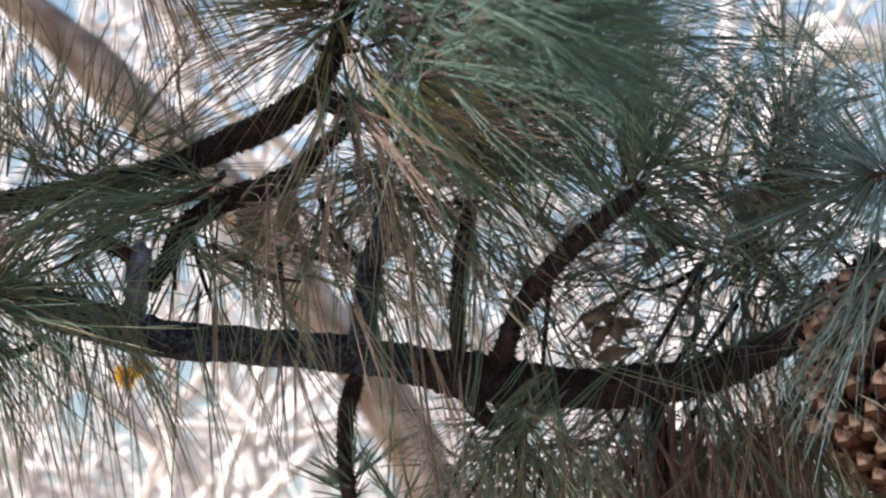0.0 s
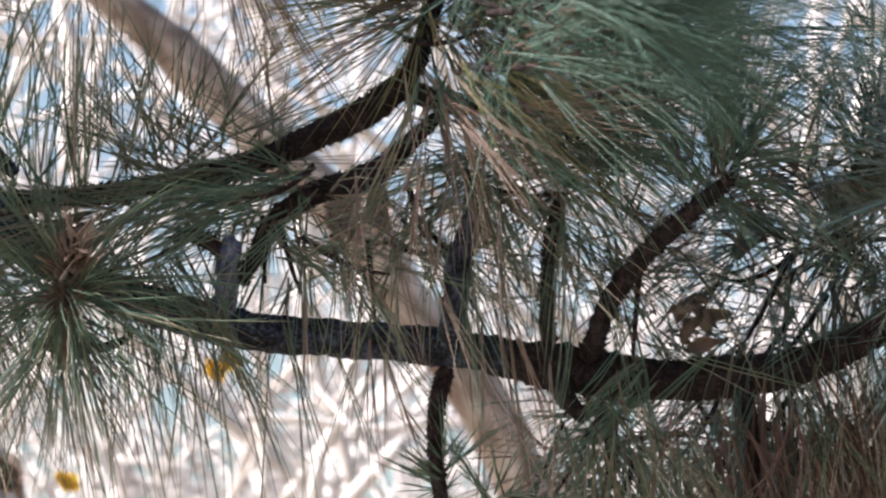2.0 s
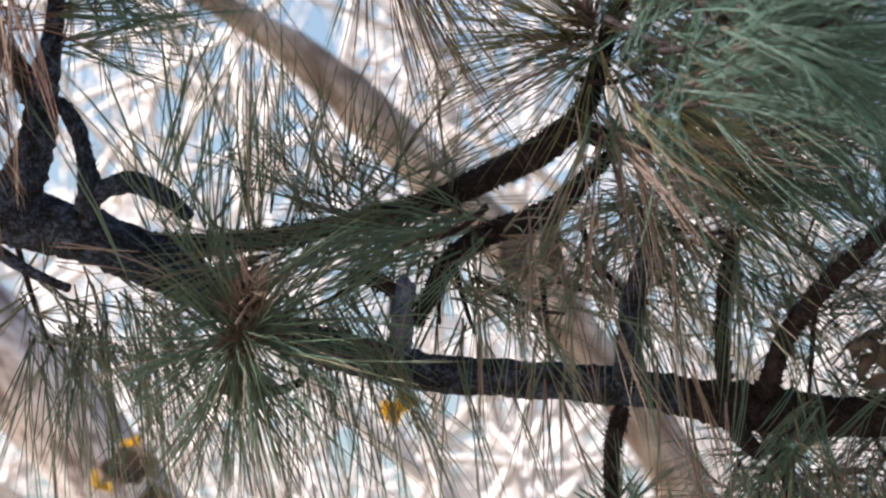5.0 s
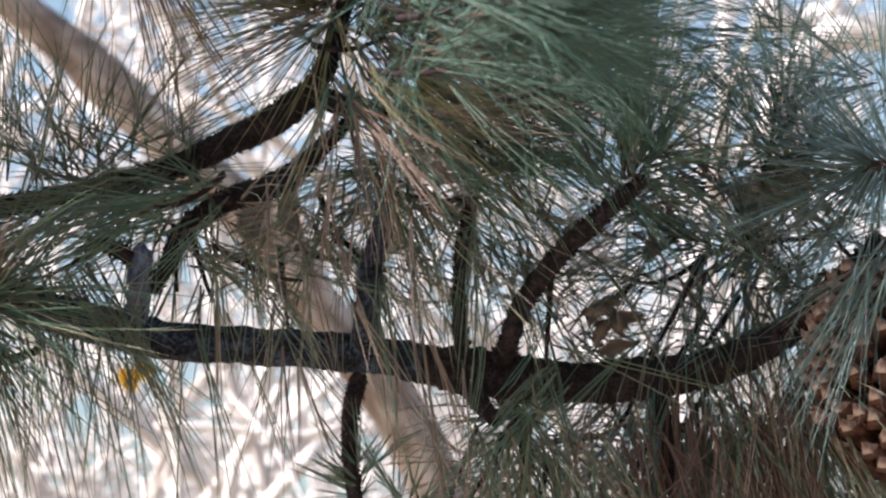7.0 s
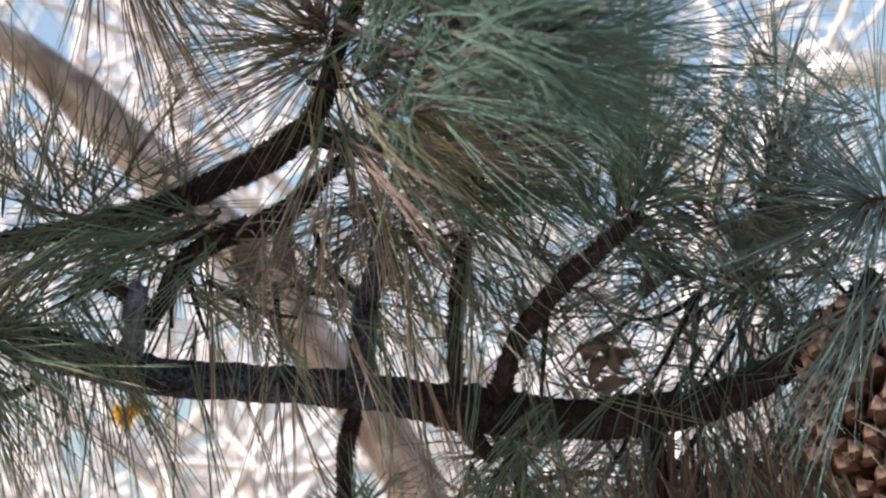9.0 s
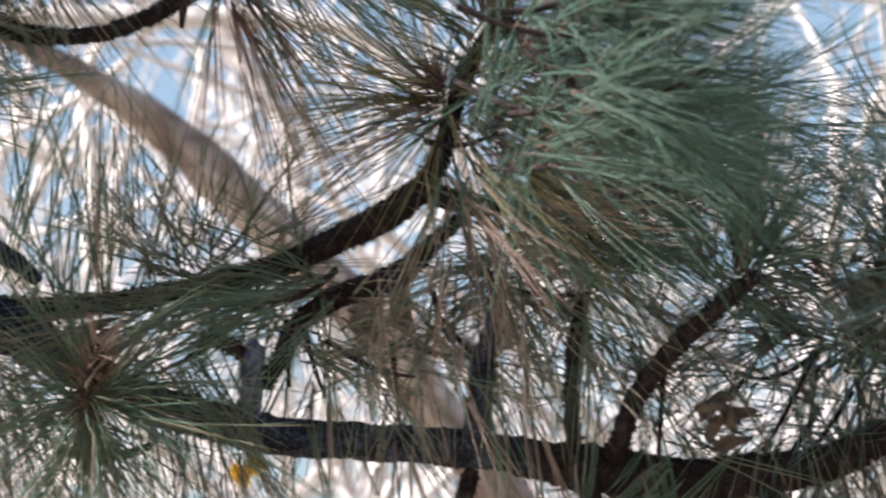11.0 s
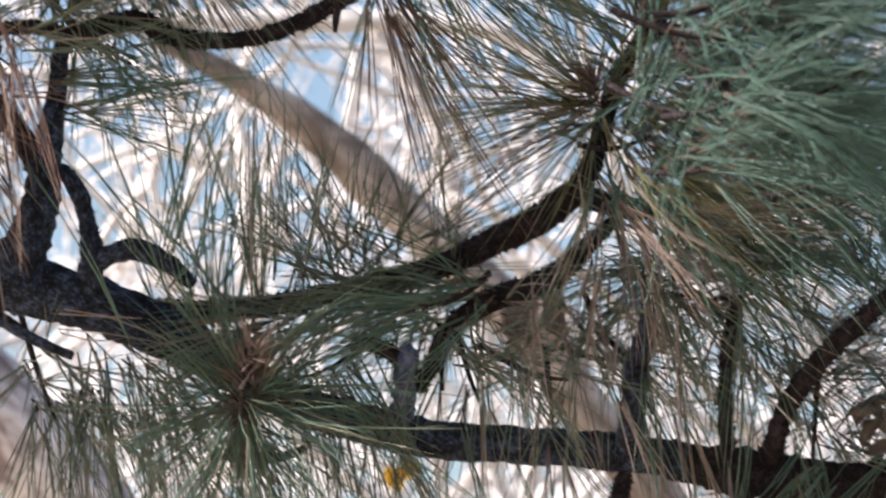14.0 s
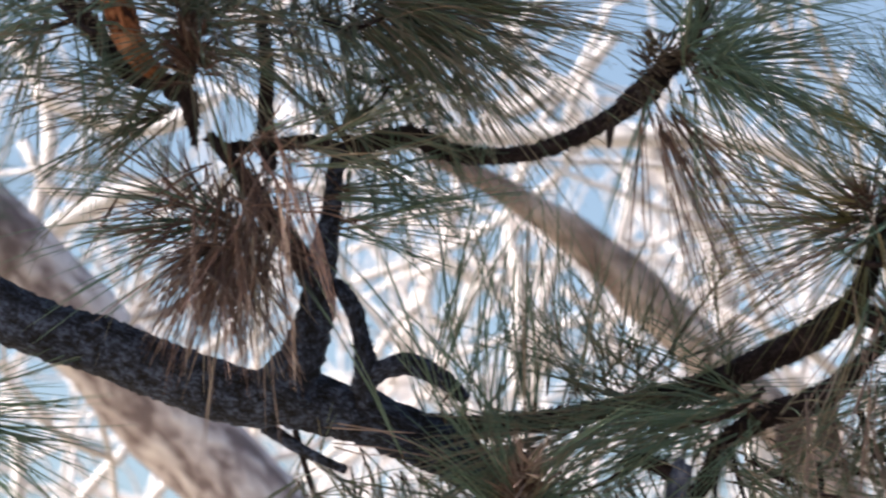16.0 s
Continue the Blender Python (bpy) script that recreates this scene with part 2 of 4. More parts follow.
def tuft(name, root, along, shoot, count, length, mat, parent, label="", open_root=95, open_tip=30, droop=0.25, thick=0.0011, per=3, wild=12, seed=1, hang=0.0, scatter=0.004, core=0.0):
    """Needle bundles round a shoot that starts at root and runs shoot metres along; open: degrees between needle and shoot."""
    rs = np.random.RandomState(seed)
    ax = np.array(along)
    e1 = np.cross(ax, [0.31, 0.2, 0.93])
    e1 /= np.linalg.norm(e1)
    e2 = np.cross(ax, e1)
    s = rs.rand(count) ** 0.8
    phi = rs.rand(count) * 2 * np.pi
    th = np.radians(open_root + (open_tip - open_root) * s + rs.randn(count) * wild)
    base = np.array(root) + ax * (s * shoot)[:, None]
    radial = np.cos(phi)[:, None] * e1 + np.sin(phi)[:, None] * e2
    dirs = np.cos(th)[:, None] * ax + np.sin(th)[:, None] * radial
    base = base + radial * 0.003 + rs.randn(count, 3) * scatter
    dirs = dirs + np.array([0, 0, -1.0]) * hang
    dirs = np.repeat(dirs, per, axis=0) + rs.randn(count * per, 3) * 0.06
    dirs /= np.linalg.norm(dirs, axis=1)[:, None]
    base = np.repeat(base, per, axis=0)
    num = count * per
    size = length * (0.62 + 0.46 * rs.rand(count)).repeat(per) * (0.95 + 0.1 * rs.rand(num))
    bend = np.array([0, 0, -1.0]) * droop * (0.4 + 1.2 * rs.rand(num))[:, None] + np.repeat(rs.randn(count, 3), per, axis=0) * 0.10 + rs.randn(num, 3) * 0.04
    a1 = np.cross(dirs, rs.randn(num, 3))
    a1 /= np.linalg.norm(a1, axis=1)[:, None]
    a2 = np.cross(dirs, a1)
    rings = []
    for u, w in ((0.0, 1.1), (0.07, 1.15), (0.4, 1.0), (0.75, 0.85), (1.0, 0.15)):
        c = base + dirs * (size * u)[:, None] + bend * (size * u * u)[:, None]
        for k in range(3):
            g = 2 * math.pi * k / 3
            rings.append(c + (a1 * math.cos(g) + a2 * math.sin(g)) * thick * w)
    verts = np.stack(rings, axis=1).reshape(-1, 3)
    one = np.array([(r * 3 + k, r * 3 + (k + 1) % 3, r * 3 + 3 + (k + 1) % 3, r * 3 + 3 + k) for r in range(4) for k in range(3)])
    quads = (one[None] + (np.arange(num) * 15)[:, None, None]).reshape(-1, 4)
    ob = array_object(name, verts, quads, mat, parent, label)
    ob.data.materials.append(SHEATH)
    tagged(ob, kind="stuff")
    ob.data.polygons.foreach_set("material_index", np.tile([1] * 3 + [0] * 9, num).astype(np.int32))
    if core:
        a, b = Vector(root) - Vector(along) * core, Vector(root) + Vector(along) * shoot
        v, f = [], []
        for i in range(6):
            c, r = a.lerp(b, i / 5) + Vector((0, 0, -0.012 * math.sin(math.pi * i / 5))), 0.0045 - 0.0005 * i
            v += [c + (Vector(e1) * math.cos(k * math.pi / 3) + Vector(e2) * math.sin(k * math.pi / 3)) * r * (1 + 0.25 * rs.rand()) for k in range(6)]
        f = [(i * 6 + k, i * 6 + (k + 1) % 6, i * 6 + 6 + (k + 1) % 6, i * 6 + 6 + k) for i in range(5) for k in range(6)]
        mesh_object("shoot", v, f, TWIG, ob)
    return ob


def bud(place, along, length, radius, mat, parent, seed=1):
    """A pointed winter bud wrapped in small scales."""
    verts, faces = [], []
    rng = random.Random(seed)
    q = along.to_track_quat("Z", "Y")
    for i in range(9):
        z = i / 8
        for k in range(7):
            ang = 2.4 * (i * 7 + k)
            r = radius * (1 - z) ** 0.6
            o = Vector((math.cos(ang), math.sin(ang), 0))
            tan = Vector((-math.sin(ang), math.cos(ang), 0))
            c = o * r + Vector((0, 0, z * length))
            j = len(verts)
            tip = c + o * 0.004 + Vector((0, 0, length * (0.16 + 0.12 * rng.random())))
            for v in (c - tan * radius * 0.5, c + tan * radius * 0.5, tip, c - o * radius * 0.5):
                verts.append(place + q @ v)
            faces += [(j, j + 1, j + 2), (j, j + 2, j + 3), (j + 1, j + 3, j + 2)]
    return mesh_object("bud", verts, faces, mat, parent, smooth=False)


def leaf(name, place, turn, length, width, mat, parent, curl=0.5, seed=1):
    """A curled leaf with a pointed tip, a folded midrib and a short stalk."""
    rng = random.Random(seed)
    v, f = [], []
    rows = 9
    for i in range(rows):
        u = i / (rows - 1)
        w = width * (math.sin(math.pi * u ** 0.8) ** 0.8 + 0.02) * (1 + 0.12 * math.sin(9 * u + seed))
        for k in range(5):
            x = (k - 2) / 2
            z = curl * length * (u - 0.5) ** 2 + 0.8 * width * abs(x) + 0.16 * width * rng.uniform(-1, 1)
            v.append(place + turn @ Vector((x * w * 0.5, (u - 0.5) * length, z)))
    f = [(i * 5 + k, i * 5 + k + 1, i * 5 + 6 + k, i * 5 + 5 + k) for i in range(rows - 1) for k in range(4)]
    ob = mesh_object(name, v, f, mat, parent)
    thick = ob.modifiers.new("thickness", "SOLIDIFY")
    thick.thickness = 0.0006
    return ob


def thing(name, place, label, category, group="", kind=""):
    return tagged(new(name), label, category, group, kind)


# ---- ground ----
gv, gf = [], []
N = 40
for i in range(N + 1):
    for j in range(N + 1):
        x, y = ((2 * i / N - 1) ** 3) * 900, ((2 * j / N - 1) ** 3) * 900
        gv.append((x, y, 0.15 * noise.noise(Vector((x * 0.15, y * 0.15, 0)))))
gf = [(i * (N + 1) + j, (i + 1) * (N + 1) + j, (i + 1) * (N + 1) + j + 1, i * (N + 1) + j + 1) for i in range(N) for j in range(N)]
tagged(mesh_object("ground", gv, gf, GRASS), "dry winter grass ground under the trees", "ground", kind="structure")

# ---- pine tree ----
pine = thing("pine_tree", None, "long-needled pine with dark rough limbs and dead brown needles", "pine tree")
NEEDLE = 0.225


def limb(name, pts, mat=TWIG, label="", **more):
    return branch(name, pts, mat, pine, label, **more)


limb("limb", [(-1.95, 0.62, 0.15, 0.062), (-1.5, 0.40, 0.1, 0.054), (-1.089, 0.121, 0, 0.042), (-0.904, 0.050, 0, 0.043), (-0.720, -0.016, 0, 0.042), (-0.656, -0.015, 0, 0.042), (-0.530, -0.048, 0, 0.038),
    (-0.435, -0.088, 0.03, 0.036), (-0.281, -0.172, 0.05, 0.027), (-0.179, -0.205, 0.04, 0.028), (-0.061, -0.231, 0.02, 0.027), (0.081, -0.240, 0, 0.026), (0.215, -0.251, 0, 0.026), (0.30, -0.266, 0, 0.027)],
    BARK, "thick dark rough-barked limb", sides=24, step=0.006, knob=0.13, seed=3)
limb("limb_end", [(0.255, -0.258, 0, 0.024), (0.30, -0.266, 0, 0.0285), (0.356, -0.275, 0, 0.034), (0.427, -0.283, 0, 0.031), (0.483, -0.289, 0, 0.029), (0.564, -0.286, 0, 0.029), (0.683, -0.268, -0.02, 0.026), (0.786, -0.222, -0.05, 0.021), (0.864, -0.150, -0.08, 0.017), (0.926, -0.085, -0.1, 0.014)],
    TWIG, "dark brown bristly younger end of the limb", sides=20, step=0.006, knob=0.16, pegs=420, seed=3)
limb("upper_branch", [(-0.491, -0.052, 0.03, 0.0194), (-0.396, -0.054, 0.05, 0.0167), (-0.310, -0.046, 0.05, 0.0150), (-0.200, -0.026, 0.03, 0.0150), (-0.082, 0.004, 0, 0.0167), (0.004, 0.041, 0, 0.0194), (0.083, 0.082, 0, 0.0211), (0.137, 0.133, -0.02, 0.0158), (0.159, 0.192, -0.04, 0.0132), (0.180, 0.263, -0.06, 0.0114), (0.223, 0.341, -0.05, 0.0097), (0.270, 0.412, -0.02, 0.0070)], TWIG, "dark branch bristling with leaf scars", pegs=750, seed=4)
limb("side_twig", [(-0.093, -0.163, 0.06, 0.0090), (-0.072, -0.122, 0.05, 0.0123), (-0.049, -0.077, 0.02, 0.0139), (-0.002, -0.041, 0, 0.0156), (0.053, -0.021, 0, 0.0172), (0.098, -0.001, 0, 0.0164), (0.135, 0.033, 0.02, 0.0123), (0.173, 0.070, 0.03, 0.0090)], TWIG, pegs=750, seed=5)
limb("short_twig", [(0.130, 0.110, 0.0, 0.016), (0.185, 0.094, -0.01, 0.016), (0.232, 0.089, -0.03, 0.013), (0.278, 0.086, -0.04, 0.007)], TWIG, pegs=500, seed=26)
limb("stub", [(-0.116, -0.194, -0.024, 0.018), (-0.112, -0.162, -0.060, 0.015), (-0.114, -0.139, -0.080, 0.014), (-0.107, -0.115, -0.085, 0.015), (-0.109, -0.103, -0.085, 0.011), (-0.105, -0.096, -0.085, 0.004)], GREY, "weathered grey broken stub", step=0.004, knob=0.22, seed=6)
limb("stub_twig", [(-0.105, -0.135, -0.014, 0.012), (-0.129, -0.112, -0.080, 0.011), (-0.152, -0.100, -0.080, 0.0105), (-0.176, -0.099, -0.080, 0.0095), (-0.188, -0.107, -0.080, 0.006)], TWIG, pegs=300, step=0.005, seed=7)
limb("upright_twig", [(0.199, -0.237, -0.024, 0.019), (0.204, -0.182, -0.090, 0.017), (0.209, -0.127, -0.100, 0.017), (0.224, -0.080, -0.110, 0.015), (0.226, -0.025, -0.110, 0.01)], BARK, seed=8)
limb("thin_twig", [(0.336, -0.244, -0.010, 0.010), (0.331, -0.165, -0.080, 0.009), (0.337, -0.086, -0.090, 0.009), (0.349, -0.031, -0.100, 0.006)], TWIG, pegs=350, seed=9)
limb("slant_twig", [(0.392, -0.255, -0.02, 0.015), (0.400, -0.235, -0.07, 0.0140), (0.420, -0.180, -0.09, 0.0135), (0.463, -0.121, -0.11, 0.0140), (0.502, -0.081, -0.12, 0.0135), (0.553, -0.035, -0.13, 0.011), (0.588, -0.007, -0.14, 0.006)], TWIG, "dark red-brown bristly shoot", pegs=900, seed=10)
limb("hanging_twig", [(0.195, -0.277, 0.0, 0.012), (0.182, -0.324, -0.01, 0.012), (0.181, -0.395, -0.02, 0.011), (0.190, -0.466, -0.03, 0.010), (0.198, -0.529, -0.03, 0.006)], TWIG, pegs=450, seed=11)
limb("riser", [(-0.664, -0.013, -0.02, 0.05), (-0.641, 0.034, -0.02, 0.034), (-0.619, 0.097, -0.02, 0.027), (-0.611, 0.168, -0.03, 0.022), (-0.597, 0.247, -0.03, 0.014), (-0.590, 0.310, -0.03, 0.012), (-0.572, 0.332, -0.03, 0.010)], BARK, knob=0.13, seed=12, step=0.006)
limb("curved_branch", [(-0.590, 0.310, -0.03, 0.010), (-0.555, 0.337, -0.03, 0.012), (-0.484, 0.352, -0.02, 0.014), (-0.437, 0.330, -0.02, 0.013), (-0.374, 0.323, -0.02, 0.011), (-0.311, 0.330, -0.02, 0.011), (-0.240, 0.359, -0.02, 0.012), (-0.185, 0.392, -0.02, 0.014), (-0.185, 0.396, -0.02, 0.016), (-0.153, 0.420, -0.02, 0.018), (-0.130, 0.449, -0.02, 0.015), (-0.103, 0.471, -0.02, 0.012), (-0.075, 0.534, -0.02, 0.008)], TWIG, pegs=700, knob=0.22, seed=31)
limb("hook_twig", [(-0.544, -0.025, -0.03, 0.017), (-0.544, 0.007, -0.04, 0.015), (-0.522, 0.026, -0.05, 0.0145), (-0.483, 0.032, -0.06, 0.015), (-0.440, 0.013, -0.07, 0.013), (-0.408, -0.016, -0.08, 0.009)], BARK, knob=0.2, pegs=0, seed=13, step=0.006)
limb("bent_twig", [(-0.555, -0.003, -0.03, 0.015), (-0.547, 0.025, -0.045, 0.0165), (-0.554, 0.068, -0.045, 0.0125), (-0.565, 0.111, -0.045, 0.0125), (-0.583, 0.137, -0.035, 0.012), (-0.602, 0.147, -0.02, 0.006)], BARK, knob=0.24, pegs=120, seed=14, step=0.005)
limb("dead_shoot", [(-0.624, 0.147, -0.02, 0.0160), (-0.650, 0.194, -0.03, 0.0160), (-0.682, 0.233, -0.04, 0.0144), (-0.722, 0.297, -0.06, 0.0112), (-0.771, 0.352, -0.06, 0.0080)], TWIG, pegs=500, seed=15)
limb("cross_twig", [(-0.583, 0.329, -0.03, 0.011), (-0.626, 0.343, -0.02, 0.010), (-0.681, 0.339, -0.01, 0.009), (-0.752, 0.333, 0, 0.008)], TWIG, pegs=300, seed=16)
limb("low_twig", [(-0.688, -0.055, 0.01, 0.011), (-0.632, -0.090, -0.01, 0.008), (-0.574, -0.115, -0.02, 0.006)], BARK, seed=17, step=0.006)
limb("bare_twig", [(-0.382, -0.252, 0.04, 0.005), (-0.335, -0.256, 0.04, 0.009), (-0.284, -0.255, 0.04, 0.008), (-0.249, -0.242, 0.04, 0.005)], TWIG, seed=18)
limb("top_limb", [(-1.054, 0.615, -0.05, 0.018), (-0.965, 0.535, -0.05, 0.016), (-0.912, 0.467, -0.05, 0.015), (-0.872, 0.432, -0.05, 0.013), (-0.819, 0.424, -0.06, 0.012), (-0.798, 0.392, -0.07, 0.013), (-0.791, 0.338, -0.07, 0.002)], TWIG, pegs=350, seed=19)
limb("orange_limb", [(-0.925, 0.607, -0.09, 0.024), (-0.904, 0.543, -0.09, 0.023), (-0.888, 0.495, -0.09, 0.021), (-0.868, 0.459, -0.08, 0.018), (-0.840, 0.435, -0.06, 0.009)], ORANGE, "flaking orange-brown bark limb", seed=20, sides=16)
limb("dark_shoot", [(-0.699, 0.519, 0, 0.008), (-0.690, 0.447, 0, 0.010), (-0.691, 0.368, 0, 0.011), (-0.684, 0.305, -0.02, 0.010)], TWIG, pegs=350, seed=21)
limb("top_shoot", [(-0.827, 0.408, -0.06, 0.012), (-0.804, 0.439, -0.08, 0.013), (-0.796, 0.495, -0.1, 0.010)], TWIG, pegs=350, seed=22)
limb("near_shoot", [(0.223, 0.341, -0.05, 0.0097), (0.262, 0.335, -0.32, 0.009), (0.290, 0.300, -0.62, 0.008), (0.330, 0.262, -0.82, 0.006)], TWIG, pegs=300, seed=27)
limb("lower_twig", [(0.351, -0.270, 0, 0.020), (0.358, -0.312, -0.04, 0.015), (0.385, -0.342, -0.07, 0.009)], TWIG, pegs=400, seed=23)
limb("lower_shoot", [(0.604, -0.289, 0, 0.012), (0.622, -0.360, -0.03, 0.010), (0.632, -0.454, -0.05, 0.007)], TWIG, pegs=400, seed=24)

trunk_line = [((-2.05, 5.5, -0.1), 0.20), ((-2.03, 5.5, 1.0), 0.17), ((-2.0, 5.48, 2.5), 0.15), ((-2.02, 5.5, 4.5), 0.12), ((-2.0, 5.5, 6.5), 0.08), ((-1.98, 5.5, 8.2), 0.03)]


def world_branch(name, pts, mat, parent, label="", **more):
    """As branch(), through places in the world."""
    plan = []
    for p, r in pts:
        v = Vector(p) - EYE
        d = v.dot(AHEAD)
        plan.append((v.dot(RIGHT) * FOCUS / d, v.dot(UP) * FOCUS / d, d - FOCUS, r))
    return branch(name, plan, mat, parent, label, **more)


world_branch("trunk", trunk_line, ORANGE, pine, "plated orange-brown pine trunk", sides=24, step=0.05, seed=30)
# the unseen crown above, added for shade, whose boughs reach out on all sides
crown_rng = random.Random(5)
spray = [tuft("needle_tuft", (0, 0, 0), (0, 0, 1), 0.22, 170, NEEDLE * 1.1, GREEN, pine, seed=900 + k, thick=0.0013).data for k in range(3)]
for o in [o for o in pine.children if o.data in spray]:
    bpy.data.objects.remove(o)
for k in range(21):
    low = k < 13
    z = 3.32 + 0.028 * k if low else 6.2 + 0.2 * (k - 13)
    turn = radians(k * 137.5 + 200)
    reach = (0.75 if low else 1.3 - 0.12 * (k - 13)) * crown_rng.uniform(0.85, 1.1)
    out = Vector((math.cos(turn), math.sin(turn), 0))
    root = Vector((-2.0, 5.5, z))
    line = [(root + out * (reach * u) + Vector((0, 0, 0.30 * u * u * reach + 0.05)), 0.035 * (1 - 0.8 * u)) for u in (0.03, 0.3, 0.65, 1.0)]
    world_branch("crown_bough", line, BARK, pine, sides=7, step=0.12, seed=400 + k)
    for j in range(6):
        u = 0.35 + 0.65 * j / 5
        c = root + out * (reach * u) + Vector((0, 0, 0.30 * u * u * reach + 0.05))
        o = new("needle_tuft", crown_rng.choice(spray))
        o.parent = pine
        tagged(o, kind="stuff")
        side = out.cross(Vector((0, 0, 1))) * crown_rng.uniform(-0.45, 0.45) * (1.3 - u)
        aim = (out * 0.6 + side * 2 + Vector((0, 0, crown_rng.uniform(0.1, 0.7)))).normalized()
        o.matrix_basis = Matrix.Translation(c + side) @ aim.to_track_quat("Z", "Y").to_matrix().to_4x4()

# unseen boughs added on the sunny side of the crown, to shade the limb and dapple the leaning tree
TO_SUN = (sun.matrix_world.to_3x3() @ Vector((0, 0, 1))).normalized()
shaded = [(at(-1.25 + 0.12 * k, 0.33 - 0.037 * k), 0.8 + 0.16 * k) for k in range(6)]
shaded += [(at(-0.95, 0.05), 1.0), (at(-0.88, 0.2), 1.1), (at(-0.7, -0.02), 1.3), (at(-0.8, 0.3), 1.2)]
shaded += [(at(0.45, -0.28), 2.7), (at(0.6, -0.3), 2.8), (at(0.75, -0.3), 2.9), (at(0.9, -0.27), 3.1), (at(0.68, -0.45), 2.9), (at(0.85, -0.42), 3.1)]
shaded += [(at(*(-0.920, 0.050, 3.6)), 1.02), (at(*(-0.823, -0.048, 3.6)), 1.02), (at(*(-0.743, -0.131, 3.6)), 1.02)]
shaded += [(at(0.070, -0.087, 4.2), 3.2), (at(0.149, -0.205, 4.2), 3.2), (at(0.235, -0.311, 4.2), 3.3), (at(0.283, -0.394, 4.2), 3.3)]
shaded += [(at(0.05 + 0.022 * k, -0.065 - 0.03 * k, 4.2), 3.0 + 0.1 * (k % 3)) for k in range(8)]
for k, (place, away) in enumerate(shaded):
    end = place + TO_SUN * (away + crown_rng.uniform(0, 0.25))
    root = Vector((-2.0, 5.5, end.z - 0.12))
    out = (end - root).normalized()
    line = [(root.lerp(end, u) + Vector((0, 0, 0.06 * math.sin(3 * u))), 0.03 * (1 - 0.75 * u)) for u in (0.03, 0.3, 0.65, 1.0)]
    world_branch("crown_bough", line, BARK, pine, sides=7, step=0.12, seed=440 + k)
    for j in range(5 if away != 1.02 else 12):
        o = new("needle_tuft", crown_rng.choice(spray))
        o.parent = pine
        tagged(o, kind="stuff")
        side = out.cross(Vector((0, 0, 1))) * crown_rng.uniform(-0.16, 0.16)
        aim = (out * 0.7 + side * 2 + Vector((0, 0, crown_rng.uniform(-0.2, 0.5)))).normalized()
        o.matrix_basis = Matrix.Translation(end - out * ((0.07 if away != 1.02 else 0.03) * j) + side) @ aim.to_track_quat("Z", "Y").to_matrix().to_4x4()

TUFTS = 0


def needles(place, angle, near, shoot, count, length=1.0, mat=GREEN, name="needle_tuft", **more):
    """A tuft whose shoot starts at place; shoot in metres, length in parts of a full needle."""
    global TUFTS
    more.setdefault("droop", 0.08 if mat is SHADE_GREEN else 0.25)
    more.setdefault("thick", 0.0008 if mat is SHADE_GREEN else 0.0011)
    TUFTS += 1
    return tuft(name, at(*place), way(angle, near), shoot, max(2, int(count * (0.95 if mat is SHADE_GREEN else 0.85))), NEEDLE * length, mat, pine, seed=100 + TUFTS, **more)


def thicket(a, b, wide, high, number, angle, swing, mats, count=26, length=1.05, near=(-0.08, 0.12), seed=1, sag=0.4, core=0.02):
    """Loose shoots with their needles, spread over part of the bough."""
    rng = random.Random(seed)
    for k in range(number):
        r, g = math.sqrt(rng.random()), rng.uniform(0, 2 * math.pi)
        place = (a + wide * r * math.cos(g), b + high * r * math.sin(g), rng.uniform(*near))
        needles(place, angle + rng.uniform(-swing, swing), rng.uniform(-0.2, 0.6), rng.uniform(0.06, 0.16), int(count * rng.uniform(0.7, 1.3)), length * rng.uniform(0.85, 1.1), rng.choice(mats), open_root=rng.uniform(70, 110), open_tip=rng.uniform(15, 40), droop=rng.uniform(0.1 * sag, sag), scatter=0.01, core=core)


# star tuft that faces out, with a bud
needles((-0.339, -0.178, -0.14), 95, 4.0, 0.03, 42, 1.05, GREEN, open_root=92, open_tip=50, droop=0.12, wild=24, scatter=0.01)
needles((-0.339, -0.178, -0.13), 95, 3.0, 0.03, 40, 1.05, OLIVE, open_root=92, open_tip=50, droop=0.15, wild=24, scatter=0.01)
needles((-0.339, -0.181, -0.12), -88, 1.2, 0.03, 22, 1.1, GREEN, open_root=85, open_tip=25, droop=0.15, wild=24, scatter=0.012)
needles((-0.356, -0.093, -0.04), 92, 0.3, 0.05, 24, 1.5, GREEN, open_root=38, open_tip=8, droop=0.0, scatter=0.045)
needles((-0.392, -0.046, -0.06), 95, 0.2, 0.05, 16, 1.3, GREEN, open_root=32, open_tip=8, droop=0.0, scatter=0.05)
needles((-0.286, -0.062, -0.04), 84, 0.2, 0.05, 10, 1.3, OLIVE, open_root=30, open_tip=8, droop=0.0, scatter=0.04)
needles((-0.301, -0.172, -0.12), -6, 0.3, 0.04, 8, 1.25, GREEN, open_root=24, open_tip=6, droop=0.12, scatter=0.012)
needles((-0.341, -0.195, -0.04), -92, 0.5, 0.05, 34, 1.25, OLIVE, open_root=75, open_tip=20, droop=0.2)
needles((-0.330, -0.164, -0.18), 90, 0.7, 0.03, 60, 0.24, DEAD, "sheath_ring", open_root=55, open_tip=12, droop=0.0)
needles((-0.331, -0.156, -0.19), 88, 0.6, 0.03, 26, 0.26, FADED, "sheath_ring", open_root=50, open_tip=12, droop=0.0)
needles((-0.339, -0.186, -0.2), 0, 6.0, 0.02, 80, 0.14, SHEATH, "sheath_ring", open_root=95, open_tip=40, droop=0.0)
